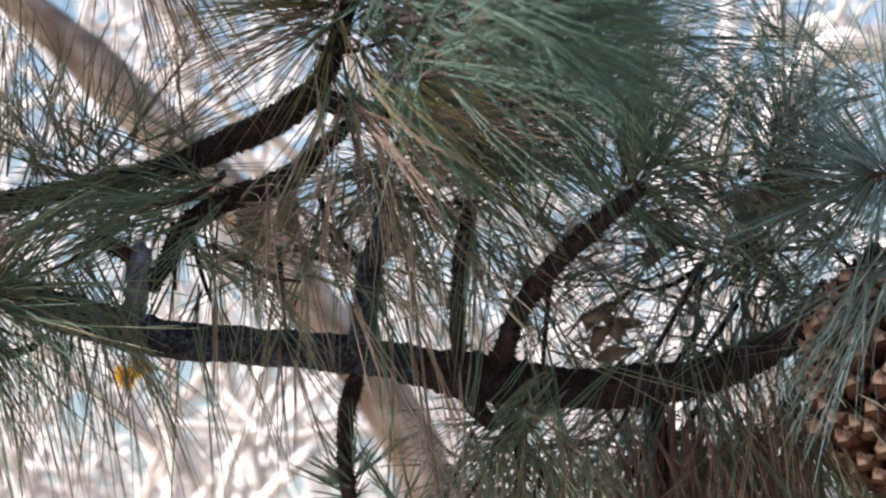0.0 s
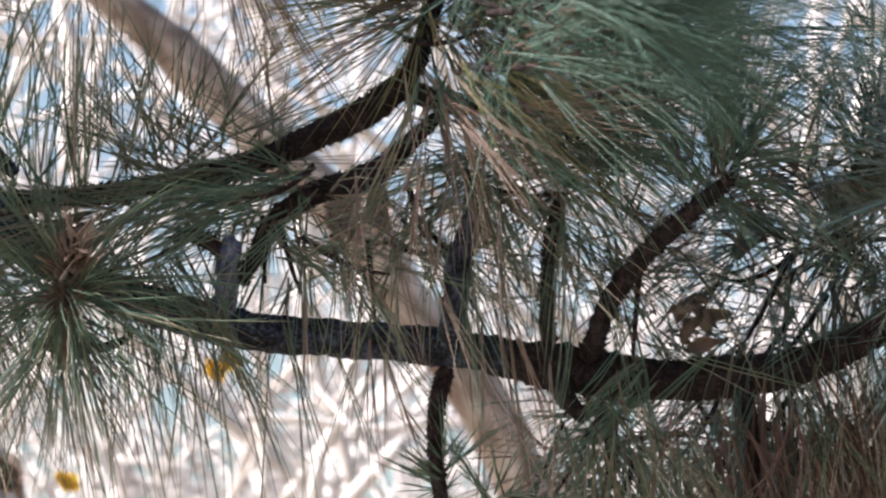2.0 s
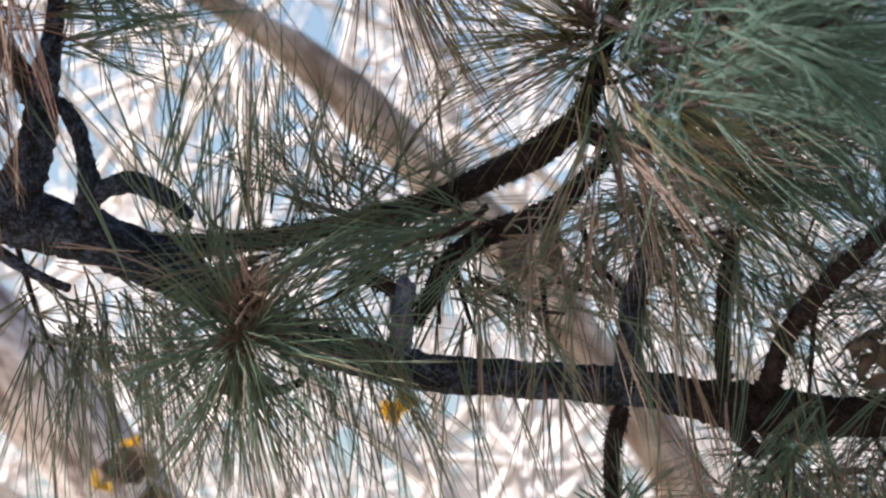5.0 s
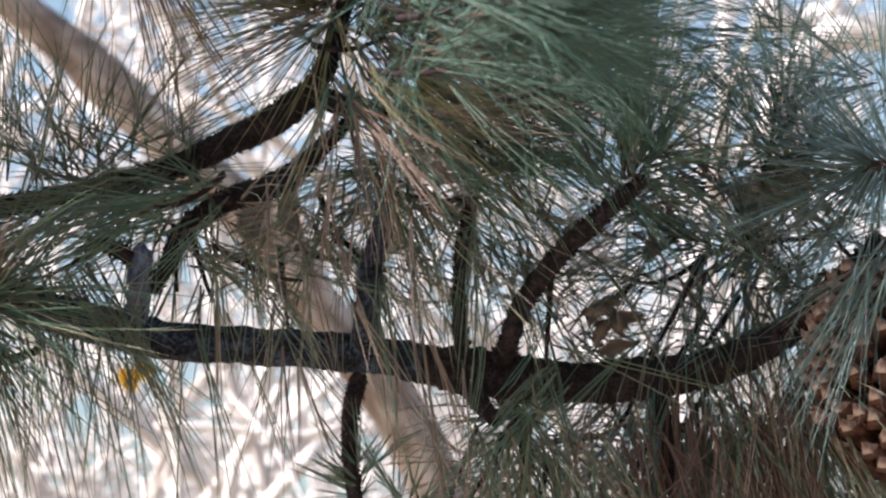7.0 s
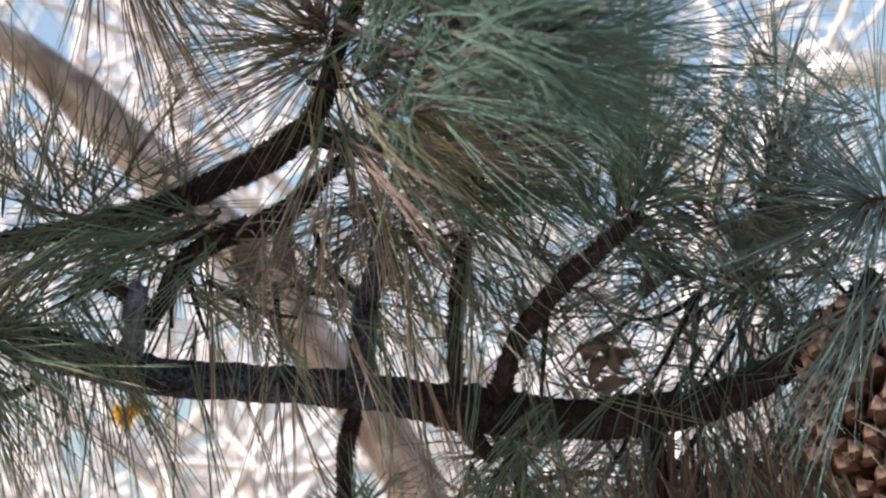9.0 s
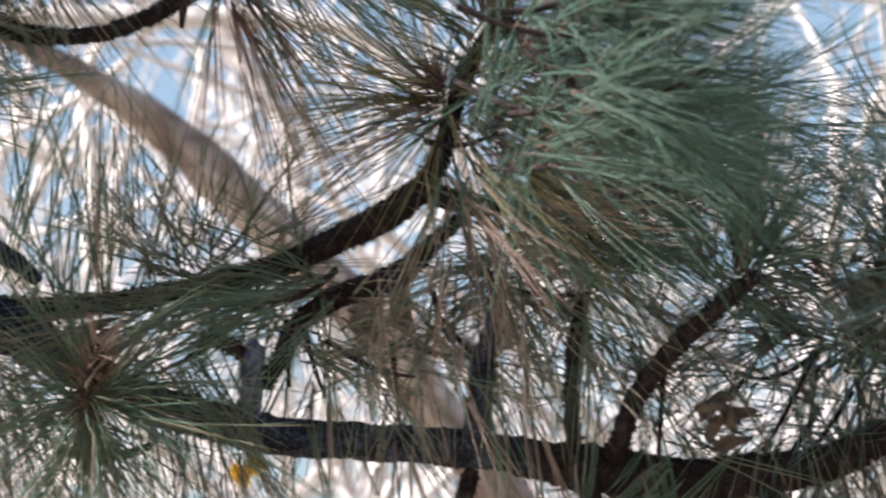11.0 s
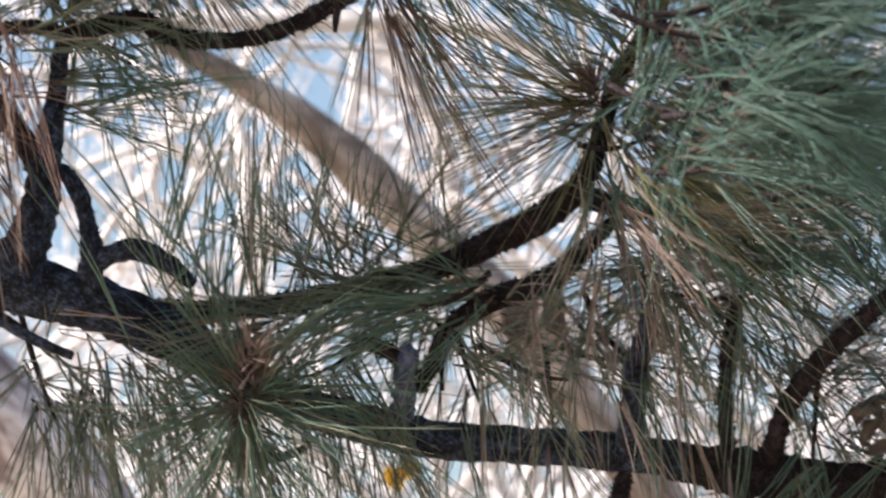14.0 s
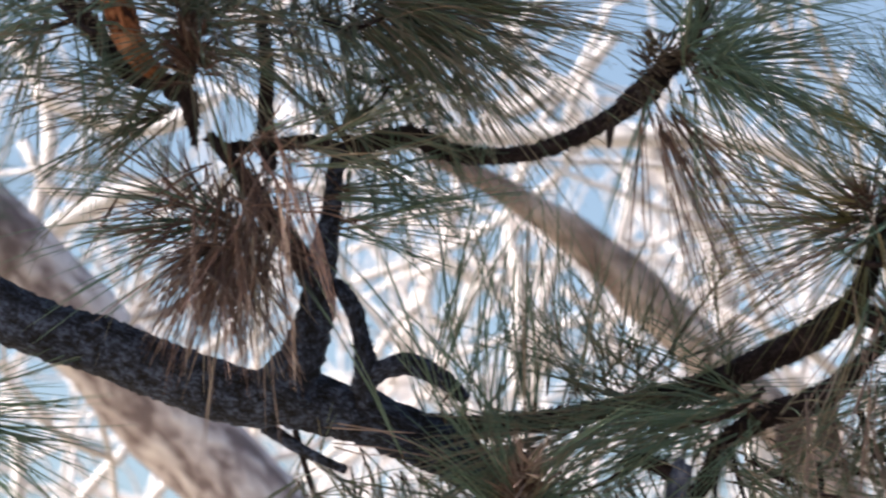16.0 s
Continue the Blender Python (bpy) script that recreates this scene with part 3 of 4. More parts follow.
bud(at(-0.331, -0.147, -0.19), way(92, 0.7), 0.04, 0.014, TWIG, pine)
# upper node
needles((0.141, 0.177, -0.03), 68, 0.1, 0.24, 52, 1.1, GREEN, thick=0.0009, open_root=100, open_tip=35)
needles((0.158, 0.236, -0.05), 150, 0.4, 0.02, 34, 1.2, SUN_GOLD, thick=0.0009, open_root=90, open_tip=15, droop=0.06, wild=16)
needles((0.158, 0.217, -0.05), 205, 0.3, 0.02, 14, 1.2, SUN_GOLD, thick=0.0009, open_root=60, open_tip=10, droop=0.08)
needles((0.177, 0.260, -0.06), 70, 0.3, 0.14, 40, 1.15, SUN_GOLD, open_root=85, open_tip=35, droop=0.05)
needles((0.158, 0.126, -0.09), -97, 0.3, 0.03, 9, 1.15, FADED, "dead_needles", open_root=38, open_tip=5, droop=0.1, scatter=0.016)
needles((0.177, 0.111, -0.10), -72, 0.3, 0.03, 9, 1.05, FADED, "dead_needles", open_root=30, open_tip=5, droop=0.1, scatter=0.016)
needles((0.240, 0.146, -0.16), -40, 0.2, 0.03, 7, 1.0, SUN_GOLD, "dead_needles", open_root=25, open_tip=5, droop=0.05, scatter=0.012)
needles((0.232, 0.095, -0.16), -4, 0.2, 0.03, 6, 1.0, FADED, "dead_needles", open_root=16, open_tip=5, droop=0.02, scatter=0.012)
needles((0.158, 0.244, -0.08), 120, 1.0, 0.04, 34, 0.22, DEAD, "sheath_ring", open_root=85, open_tip=30, droop=0.0)
needles((0.263, 0.396, -0.02), 60, 0.0, 0.14, 110, 1.1, SHADE_GREEN)
needles((0.250, 0.310, -0.8), 14, 0.15, 0.14, 70, 1.15, SHADE_GREEN, open_root=55, open_tip=12, scatter=0.02)
needles((0.26, 0.357, -0.7), 28, 0.2, 0.14, 60, 1.15, SHADE_GREEN, open_root=50, open_tip=12, scatter=0.02)
needles((0.275, 0.169, -0.7), 8, 0.1, 0.12, 55, 1.3, SHADE_GREEN, open_root=45, open_tip=12, scatter=0.02)
needles((0.232, 0.094, -0.02), 2, 0.05, 0.12, 55, 1.4, GREEN, open_root=45, open_tip=12, scatter=0.02)
needles((0.300, 0.239, -0.85), 6, 0.1, 0.12, 65, 1.0, SHADE_GREEN, open_root=50, open_tip=15, scatter=0.02)
needles((0.310, 0.349, -0.85), 15, 0.1, 0.12, 70, 1.0, SHADE_GREEN, open_root=50, open_tip=15, scatter=0.02)
needles((0.271, 0.059, 0.06), -8, 0.0, 0.12, 40, 1.2, GREEN, open_root=50, open_tip=15, scatter=0.02)
needles((0.122, 0.111, -0.09), 0, 0.1, 0.10, 7, 0.9, FADED, "dead_needles", open_root=80, open_tip=60, hang=2.2, scatter=0.03, droop=0.3)
needles((0.235, 0.184, -0.12), -38, 0.2, 0.05, 7, 0.9, FADED, "dead_needles", open_root=25, open_tip=5, droop=0.1)
needles((0.542, 0.177, 0.05), 2, 0.1, 0.05, 16, 1.45, SHADE_GREEN, open_root=28, open_tip=6, droop=0.03, scatter=0.03)
needles((0.534, 0.236, 0.05), 6, 0.1, 0.05, 14, 1.45, SHADE_GREEN, open_root=28, open_tip=6, droop=0.03, scatter=0.03)
needles((0.173, 0.217, -0.06), 8, 0.3, 0.10, 40, 1.0, GREEN, open_root=75, open_tip=20, droop=0.08)
needles((0.201, 0.275, -0.06), 20, 0.3, 0.10, 36, 1.0, GREEN, open_root=75, open_tip=20, droop=0.08)
needles((0.709, -0.012, 0.06), 175, 0.2, 0.06, 30, 0.42, DEAD, "dead_needles", open_root=60, open_tip=15, droop=0.1, scatter=0.015)
# along the upper branch and side twig
needles((0.013, -0.027, -0.06), 190, 0.3, 0.14, 25, 1.05, GREEN, open_root=32, open_tip=10, droop=0.12, scatter=0.012)
needles((-0.074, -0.093, -0.06), -22, 0.3, 0.06, 12, 1.1, OLIVE, open_root=32, open_tip=8, droop=0.12, scatter=0.012)
needles((-0.019, 0.027, -0.03), 200, 0.2, 0.33, 70, 1.0, OLIVE, open_root=40, open_tip=15, droop=0.15)
needles((-0.208, -0.024, -0.02), 90, 0.3, 0.03, 30, 1.2, OLIVE, open_root=65, open_tip=15, droop=0.05, scatter=0.03)
needles((-0.098, 0.003, -0.02), 70, 0.3, 0.03, 22, 1.1, OLIVE, open_root=65, open_tip=15, droop=0.05, scatter=0.03)
needles((-0.082, -0.075, -0.03), 10, 0.3, 0.25, 24, 1.1, OLIVE, open_root=90, open_tip=40, hang=0.8, scatter=0.03)
needles((-0.152, -0.114, 0.0), 10, 0.3, 0.25, 18, 1.1, OLIVE, open_root=90, open_tip=40, hang=0.5, scatter=0.03)
needles((-0.063, -0.052, -0.05), 12, 0.3, 0.28, 9, 1.1, FADED, open_root=90, open_tip=60, hang=1.3, scatter=0.03, droop=0.3)
needles((0.109, 0.013, -0.05), -10, 0.3, 0.22, 30, 1.15, OLIVE, open_root=90, open_tip=50, hang=1.1, scatter=0.03, droop=0.3)
needles((0.226, -0.025, -0.03), 80, 0.2, 0.08, 70, 1.1, GREEN, open_root=130, open_tip=40, droop=0.3)
needles((0.235, -0.040, 0.0), -15, 0.1, 0.25, 28, 1.1, OLIVE, open_root=90, open_tip=50, hang=1.0, scatter=0.03, droop=0.3)
needles((0.349, -0.031, 0.0), 80, 0.2, 0.08, 70, 1.1, GREEN, open_root=130, open_tip=40, droop=0.3)
# slant twig end
needles((0.538, -0.033, -0.10), 42, 0.1, 0.11, 54, 1.0, GREEN, open_root=100, open_tip=25, droop=0.15)
needles((0.565, -0.013, -0.02), 88, 0.0, 0.05, 26, 1.25, GREEN, open_root=35, open_tip=8, droop=0.0)
needles((0.662, -0.004, 0.02), 10, 0.1, 0.15, 50, 1.0, OLIVE, open_root=90, open_tip=30, droop=0.2)
needles((0.717, -0.018, 0.05), 60, 0.1, 0.15, 26, 1.1, SHADE_GREEN, open_root=100, open_tip=30, droop=0.15)
needles((0.656, -0.122, 0.06), -20, 0.1, 0.2, 70, 1.0, OLIVE, open_root=100, open_tip=30, droop=0.3)
# right end
needles((0.955, 0.016, -0.16), 178, 0.5, 0.06, 78, 1.15, BLUE, open_root=105, open_tip=20, droop=0.05, wild=16)
needles((0.952, -0.079, -0.22), 236, 0.1, 0.05, 24, 1.1, BLUE, open_root=40, open_tip=8, droop=0.12, scatter=0.02)
needles((0.955, 0.119, -0.10), 160, 0.2, 0.08, 16, 1.15, BLUE, open_root=85, open_tip=15, droop=0.05, wild=16)
needles((0.804, -0.008, 0.0), 108, 0.1, 0.06, 16, 1.25, GREEN, open_root=34, open_tip=6, droop=0.0, scatter=0.02)
needles((0.574, -0.016, -0.16), 88, 0.0, 0.06, 18, 1.5, GREEN, open_root=20, open_tip=5, droop=0.0, scatter=0.02)
needles((0.859, 0.064, 0.06), 120, 0.1, 0.2, 20, 1.05, BLUE, open_root=90, open_tip=30, droop=0.05)
needles((0.815, -0.119, 0.06), 170, 0.1, 0.2, 80, 1.0, BLUE, open_root=90, open_tip=30, droop=0.2)
# under the limb
needles((0.477, -0.275, -0.06), 222, 0.2, 0.04, 18, 0.65, GREEN, scatter=0.015, open_root=20, open_tip=8, droop=0.2)
needles((0.360, -0.317, -0.1), -30, 0.3, 0.2, 50, 1.0, OLIVE, open_root=90, open_tip=40, hang=1.3, scatter=0.03, droop=0.2)
needles((0.494, -0.322, -0.06), -10, 0.3, 0.25, 40, 1.0, DEAD, open_root=90, open_tip=40, hang=1.2, scatter=0.03, droop=0.2)
needles((0.645, -0.328, -0.03), 0, 0.2, 0.25, 64, 1.05, OLIVE, open_root=110, open_tip=40, hang=1.2, scatter=0.03, droop=0.2)
needles((0.600, -0.320, -0.05), 0, 0.2, 0.25, 40, 1.0, DEAD, "dead_needles", open_root=100, open_tip=40, hang=1.8, scatter=0.03, droop=0.2)
needles((0.720, -0.300, -0.04), 5, 0.2, 0.2, 34, 1.0, FADED, "dead_needles", open_root=100, open_tip=40, hang=1.8, scatter=0.03, droop=0.2)
needles((0.747, -0.294, 0.0), 20, 0.2, 0.2, 50, 1.05, OLIVE, open_root=110, open_tip=30, hang=1.0, scatter=0.03, droop=0.2)
needles((0.526, -0.330, 0.08), 0, 0.1, 0.3, 40, 1.05, DEAD, "dead_needles", open_root=90, open_tip=30, hang=1.2, scatter=0.03, droop=0.4)
needles((0.183, -0.387, -0.02), -80, 0.2, 0.06, 25, 0.45, GREEN, open_root=140, open_tip=110, droop=0.0)
needles((0.245, -0.473, -0.05), 30, 0.4, 0.05, 26, 0.7, GREEN, open_root=100, open_tip=30, droop=0.1)
thicket(0.465, -0.187, 0.17, 0.07, 9, 60, 120, (DEAD, FADED, OLIVE, DEAD), 11, 0.7, (-0.02, 0.3), seed=31, core=0.0)
# long hanging needles on the near side
needles((-0.414, -0.158, 0.0), 5, 0.2, 0.25, 45, 1.3, OLIVE, open_root=90, open_tip=50, hang=1.3, scatter=0.03, droop=0.2)
needles((-0.610, -0.129, 0.03), -10, 0.2, 0.2, 60, 1.3, OLIVE, open_root=90, open_tip=50, hang=1.2, scatter=0.03, droop=0.2)
needles((-0.257, -0.203, -0.04), 5, 0.2, 0.30, 13, 1.25, OLIVE, open_root=90, open_tip=60, hang=1.5, scatter=0.03, droop=0.2)
needles((0.002, -0.200, -0.04), -5, 0.2, 0.30, 12, 1.25, FADED, open_root=90, open_tip=60, hang=1.8, scatter=0.03, droop=0.2)
# top left
needles((-0.103, 0.479, -0.02), 62, 0.1, 0.16, 85, 1.1, GREEN, open_root=95, open_tip=25, droop=0.15)
needles((-0.114, 0.455, -0.03), -15, 0.1, 0.06, 50, 1.25, GREEN, open_root=50, open_tip=15, droop=0.15)
needles((-0.153, 0.408, -0.10), -60, 0.1, 0.05, 17, 1.35, DEAD, "dead_needles", open_root=24, open_tip=5, droop=0.06, scatter=0.012)
needles((-0.150, 0.404, -0.06), -62, 0.1, 0.05, 9, 1.2, FADED, "dead_needles", open_root=14, open_tip=4, droop=0.06, scatter=0.010)
needles((-0.587, 0.350, -0.05), 35, 0.3, 0.03, 30, 0.95, OLIVE, open_root=95, open_tip=30, droop=0.15)
needles((-0.684, 0.495, -0.02), 15, 0.2, 0.2, 140, 1.1, OLIVE, open_root=100, open_tip=25, droop=0.2)
needles((-0.557, 0.527, 0.02), 2, 0.1, 0.15, 110, 1.4, OLIVE, open_root=70, open_tip=15, droop=0.2)
needles((-0.796, 0.455, -0.1), 100, 0.3, 0.1, 130, 1.0, OLIVE, open_root=110, open_tip=40, droop=0.15)
needles((-0.799, 0.439, -0.12), 90, 0.5, 0.04, 50, 0.3, DEAD, "sheath_ring", open_root=70, open_tip=20, droop=0.0)
needles((-0.965, 0.535, -0.05), 150, 0.2, 0.1, 55, 0.9, GREEN, open_root=90, open_tip=30, droop=0.2)
needles((-0.803, 0.392, -0.06), 200, 0.2, 0.06, 26, 1.1, OLIVE, open_root=70, open_tip=15, droop=0.2)
needles((-0.722, 0.233, -0.06), 175, 0.2, 0.05, 22, 1.3, GREEN, open_root=40, open_tip=10, droop=0.1)
needles((-0.714, 0.312, -0.10), -104, 0.3, 0.09, 46, 0.84, DEAD, "dead_needles", open_root=42, open_tip=10, hang=0.3, wild=16, scatter=0.025, droop=0.2)
needles((-0.682, 0.281, -0.12), -95, 0.3, 0.06, 12, 0.9, FADED, "dead_needles", open_root=36, open_tip=8, hang=0.3, wild=14, scatter=0.03, droop=0.2)
needles((-0.746, 0.225, -0.08), 170, 0.3, 0.05, 30, 0.75, DEAD, "dead_needles", open_root=80, open_tip=20, droop=0.1, scatter=0.02)
needles((-0.746, 0.217, -0.08), -100, 0.5, 0.05, 46, 0.66, DEAD, "dead_needles", open_root=85, open_tip=25, droop=0.3)
needles((-1.217, -0.039, -0.05), -5, 0.1, 0.08, 45, 1.1, GREEN, open_root=45, open_tip=8, droop=0.1)


thicket(0.635, -0.361, 0.29, 0.09, 19, -88, 40, (OLIVE, DEAD, DEAD, FADED, GREEN), 22, 1.0, (0.0, 0.35), seed=1)
thicket(0.775, -0.112, 0.17, 0.12, 9, 190, 60, (BLUE, GREEN, OLIVE), 18, seed=2)
thicket(0.292, -0.082, 0.24, 0.09, 6, -50, 60, (OLIVE, GREEN, OLIVE), 9, seed=3)
thicket(0.343, 0.100, 0.14, 0.10, 4, -2, 18, (SHADE_GREEN, GREEN, SHADE_GREEN), 22, 1.15, seed=4, sag=0.15)
thicket(-0.132, -0.035, 0.22, 0.05, 3, 185, 30, (OLIVE, GREEN), 10, seed=5)
thicket(0.677, -0.003, 0.18, 0.10, 4, 40, 70, (SHADE_GREEN, OLIVE, GREEN), 14, seed=6)
thicket(-0.668, 0.479, 0.22, 0.08, 5, 20, 50, (GREEN, OLIVE), 14, seed=7)

needles((-0.691, 0.348, -0.5), -72, 0.2, 0.06, 8, 0.8, DEAD, "dead_needles", open_root=18, open_tip=4, droop=0.1, scatter=0.025)
needles((-0.730, 0.312, -0.16), -75, 0.6, 0.12, 34, 0.75, DEAD, "dead_needles", open_root=100, open_tip=50, hang=0.3, wild=25, scatter=0.03)
needles((-0.126, 0.424, -0.08), 20, 0.5, 0.08, 20, 1.0, GREEN, open_root=110, open_tip=40, droop=0.1, scatter=0.02)
thicket(0.325, 0.294, 0.15, 0.15, 6, 4, 18, (SHADE_GREEN,), 15, 1.0, (-0.9, -0.4), seed=9, sag=0.12)
thicket(0.271, 0.161, 0.17, 0.12, 8, 2, 24, (SHADE_GREEN,), 17, 1.05, (-0.8, 0.1), seed=15, sag=0.15)
thicket(-1.045, 0.519, 0.10, 0.05, 4, 190, 60, (OLIVE, GREEN), 16, 1.0, (-0.5, -0.1), seed=10)
thicket(0.059, -0.054, 0.16, 0.06, 3, -70, 50, (OLIVE, GREEN), 12, 1.1, (-0.1, 0.2), seed=11)
needles((-0.745, 0.193, -0.1), -95, 0.4, 0.05, 34, 0.62, FADED, "dead_needles", open_root=70, open_tip=20, droop=0.2, scatter=0.03)
for k in range(3):
    a, b, d = 0.318, 0.194, -0.12
    needles((a + 0.05 * k, b - 0.045 * k, d - 0.02 * k), 18 - 8 * k, 0.25, 0.1, 22, 1.1, SHADE_GREEN, open_root=60, open_tip=14, droop=0.15, scatter=0.02, core=0.03)
needles((-0.876, 0.435, -0.1), 200, 0.3, 0.05, 14, 1.0, OLIVE, open_root=60, open_tip=15, droop=0.15, scatter=0.02)
needles((-0.957, 0.531, -0.2), 215, 0.3, 0.08, 20, 0.9, OLIVE, open_root=80, open_tip=20, droop=0.15, scatter=0.02)
needles((-0.791, 0.424, -0.15), 80, 0.5, 0.04, 34, 0.4, DEAD, "dead_needles", open_root=80, open_tip=25, droop=0.1)
thicket(-0.580, 0.424, 0.12, 0.07, 3, -20, 60, (OLIVE, GREEN), 13, 1.0, (-0.1, 0.25), seed=18)
thicket(0.650, -0.376, 0.30, 0.08, 9, -90, 35, (OLIVE, FADED, DEAD), 22, 1.0, (0.25, 0.6), seed=20)
needles((-0.632, -0.098, 0.1), -70, 0.2, 0.12, 38, 1.1, OLIVE, open_root=90, open_tip=30, droop=0.2, scatter=0.02, core=0.05)
needles((-0.321, -0.127, -0.22), 90, 0.9, 0.03, 16, 0.30, FADED, "sheath_ring", open_root=70, open_tip=15, droop=0.0)
needles((0.165, 0.231, -0.10), -33, 0.2, 0.06, 8, 1.15, FADED, "dead_needles", open_root=25, open_tip=8, droop=0.1, scatter=0.02)
needles((0.184, 0.169, -0.10), -55, 0.2, 0.06, 8, 1.05, FADED, "dead_needles", open_root=30, open_tip=8, droop=0.1, scatter=0.02)
needles((-0.594, 0.222, -0.05), 2, 0.2, 0.03, 12, 1.15, GREEN, open_root=14, open_tip=5, droop=0.05)
needles((-0.607, 0.269, -0.05), 8, 0.2, 0.03, 10, 1.0, GREEN, open_root=18, open_tip=5, droop=0.05)
needles((-0.607, -0.049, -0.09), -9, 0.0, 0.01, 2, 0.9, FADED, "fallen_needles", open_root=3, open_tip=2, droop=0.03, per=1)
needles((-0.596, -0.078, -0.09), -10, 0.0, 0.01, 2, 0.7, FADED, "fallen_needles", open_root=3, open_tip=2, droop=0.03, per=1)
limb("spur", [(-0.204, 0.380, -0.03, 0.006), (-0.208, 0.357, -0.04, 0.0055), (-0.210, 0.335, -0.04, 0.003)], TWIG, seed=25, step=0.004)
needles((-0.171, 0.416, -0.05), 60, 0.3, 0.07, 90, 0.16, SHEATH, "sheath_ring", open_root=100, open_tip=50, droop=0.0, wild=25)
needles((-0.232, 0.364, -0.04), 30, 0.2, 0.10, 40, 0.06, SHEATH, "sheath_ring", open_root=90, open_tip=60, droop=0.0, wild=25)
needles((-0.118, 0.459, -0.06), 10, 0.4, 0.05, 40, 1.2, GREEN, open_root=70, open_tip=12, droop=0.15, scatter=0.02)
# shoots that fill the node and the boughs beside it
needles((0.188, 0.267, -0.16), 12, 0.3, 0.10, 34, 1.0, OLIVE, open_root=70, open_tip=15, droop=0.05, scatter=0.02)
needles((0.173, 0.200, -0.14), -12, 0.3, 0.10, 34, 0.95, OLIVE, open_root=75, open_tip=15, droop=0.08, scatter=0.02)
needles((0.180, 0.153, -0.14), -40, 0.3, 0.08, 26, 0.9, GREEN, open_root=70, open_tip=15, droop=0.1, scatter=0.02)
needles((0.169, 0.243, -0.12), -35, 0.3, 0.05, 8, 0.9, SUN_GOLD, open_root=60, open_tip=10, droop=0.05, scatter=0.015)
needles((0.165, 0.067, -0.15), -92, 0.3, 0.06, 7, 0.9, FADED, "dead_needles", open_root=30, open_tip=6, droop=0.08, scatter=0.05)
needles((0.028, -0.012, 0.05), 172, 0.0, 0.06, 8, 0.9, GREEN, open_root=55, open_tip=12, droop=0.12, scatter=0.02)
needles((-0.058, -0.075, 0.12), 160, 0.0, 0.05, 16, 0.9, GREEN, open_root=60, open_tip=12, droop=0.1, scatter=0.02)
needles((-0.728, 0.278, 0.05), -110, 0.1, 0.08, 34, 0.6, DEAD, "dead_needles", open_root=60, open_tip=15, hang=0.3, wild=16, scatter=0.04, droop=0.2)
needles((-0.726, 0.304, 0.05), -85, 0.1, 0.06, 22, 0.5, DEAD, "dead_needles", open_root=60, open_tip=20, hang=0.2, wild=20, scatter=0.04, droop=0.2)
needles((-0.804, 0.511, -0.14), 5, 0.3, 0.1, 40, 1.0, OLIVE, open_root=80, open_tip=20, droop=0.15, scatter=0.03)
needles((-0.589, 0.519, 0.05), -10, 0.2, 0.1, 34, 1.1, OLIVE, open_root=70, open_tip=20, droop=0.15, scatter=0.03)
needles((-0.667, 0.340, -0.3), 14, 0.1, 0.04, 14, 0.8, OLIVE, open_root=22, open_tip=8, droop=0.05, scatter=0.02)
needles((0.158, 0.226, -0.08), 203, 0.3, 0.03, 8, 1.35, FADED, "dead_needles", open_root=42, open_tip=8, droop=0.06, scatter=0.012)
needles((0.158, 0.236, -0.08), 150, 0.3, 0.03, 10, 1.3, SUN_GOLD, open_root=45, open_tip=8, droop=0.05, scatter=0.012)
needles((0.213, 0.164, -0.6), -33, 0.1, 0.03, 4, 0.85, SUN_GOLD, "dead_needles", thick=0.0007, open_root=30, open_tip=6, droop=0.03, scatter=0.02)
needles((0.205, 0.117, -0.75), -52, 0.1, 0.03, 6, 0.8, FADED, "dead_needles", thick=0.0008, open_root=30, open_tip=6, droop=0.03, scatter=0.02)
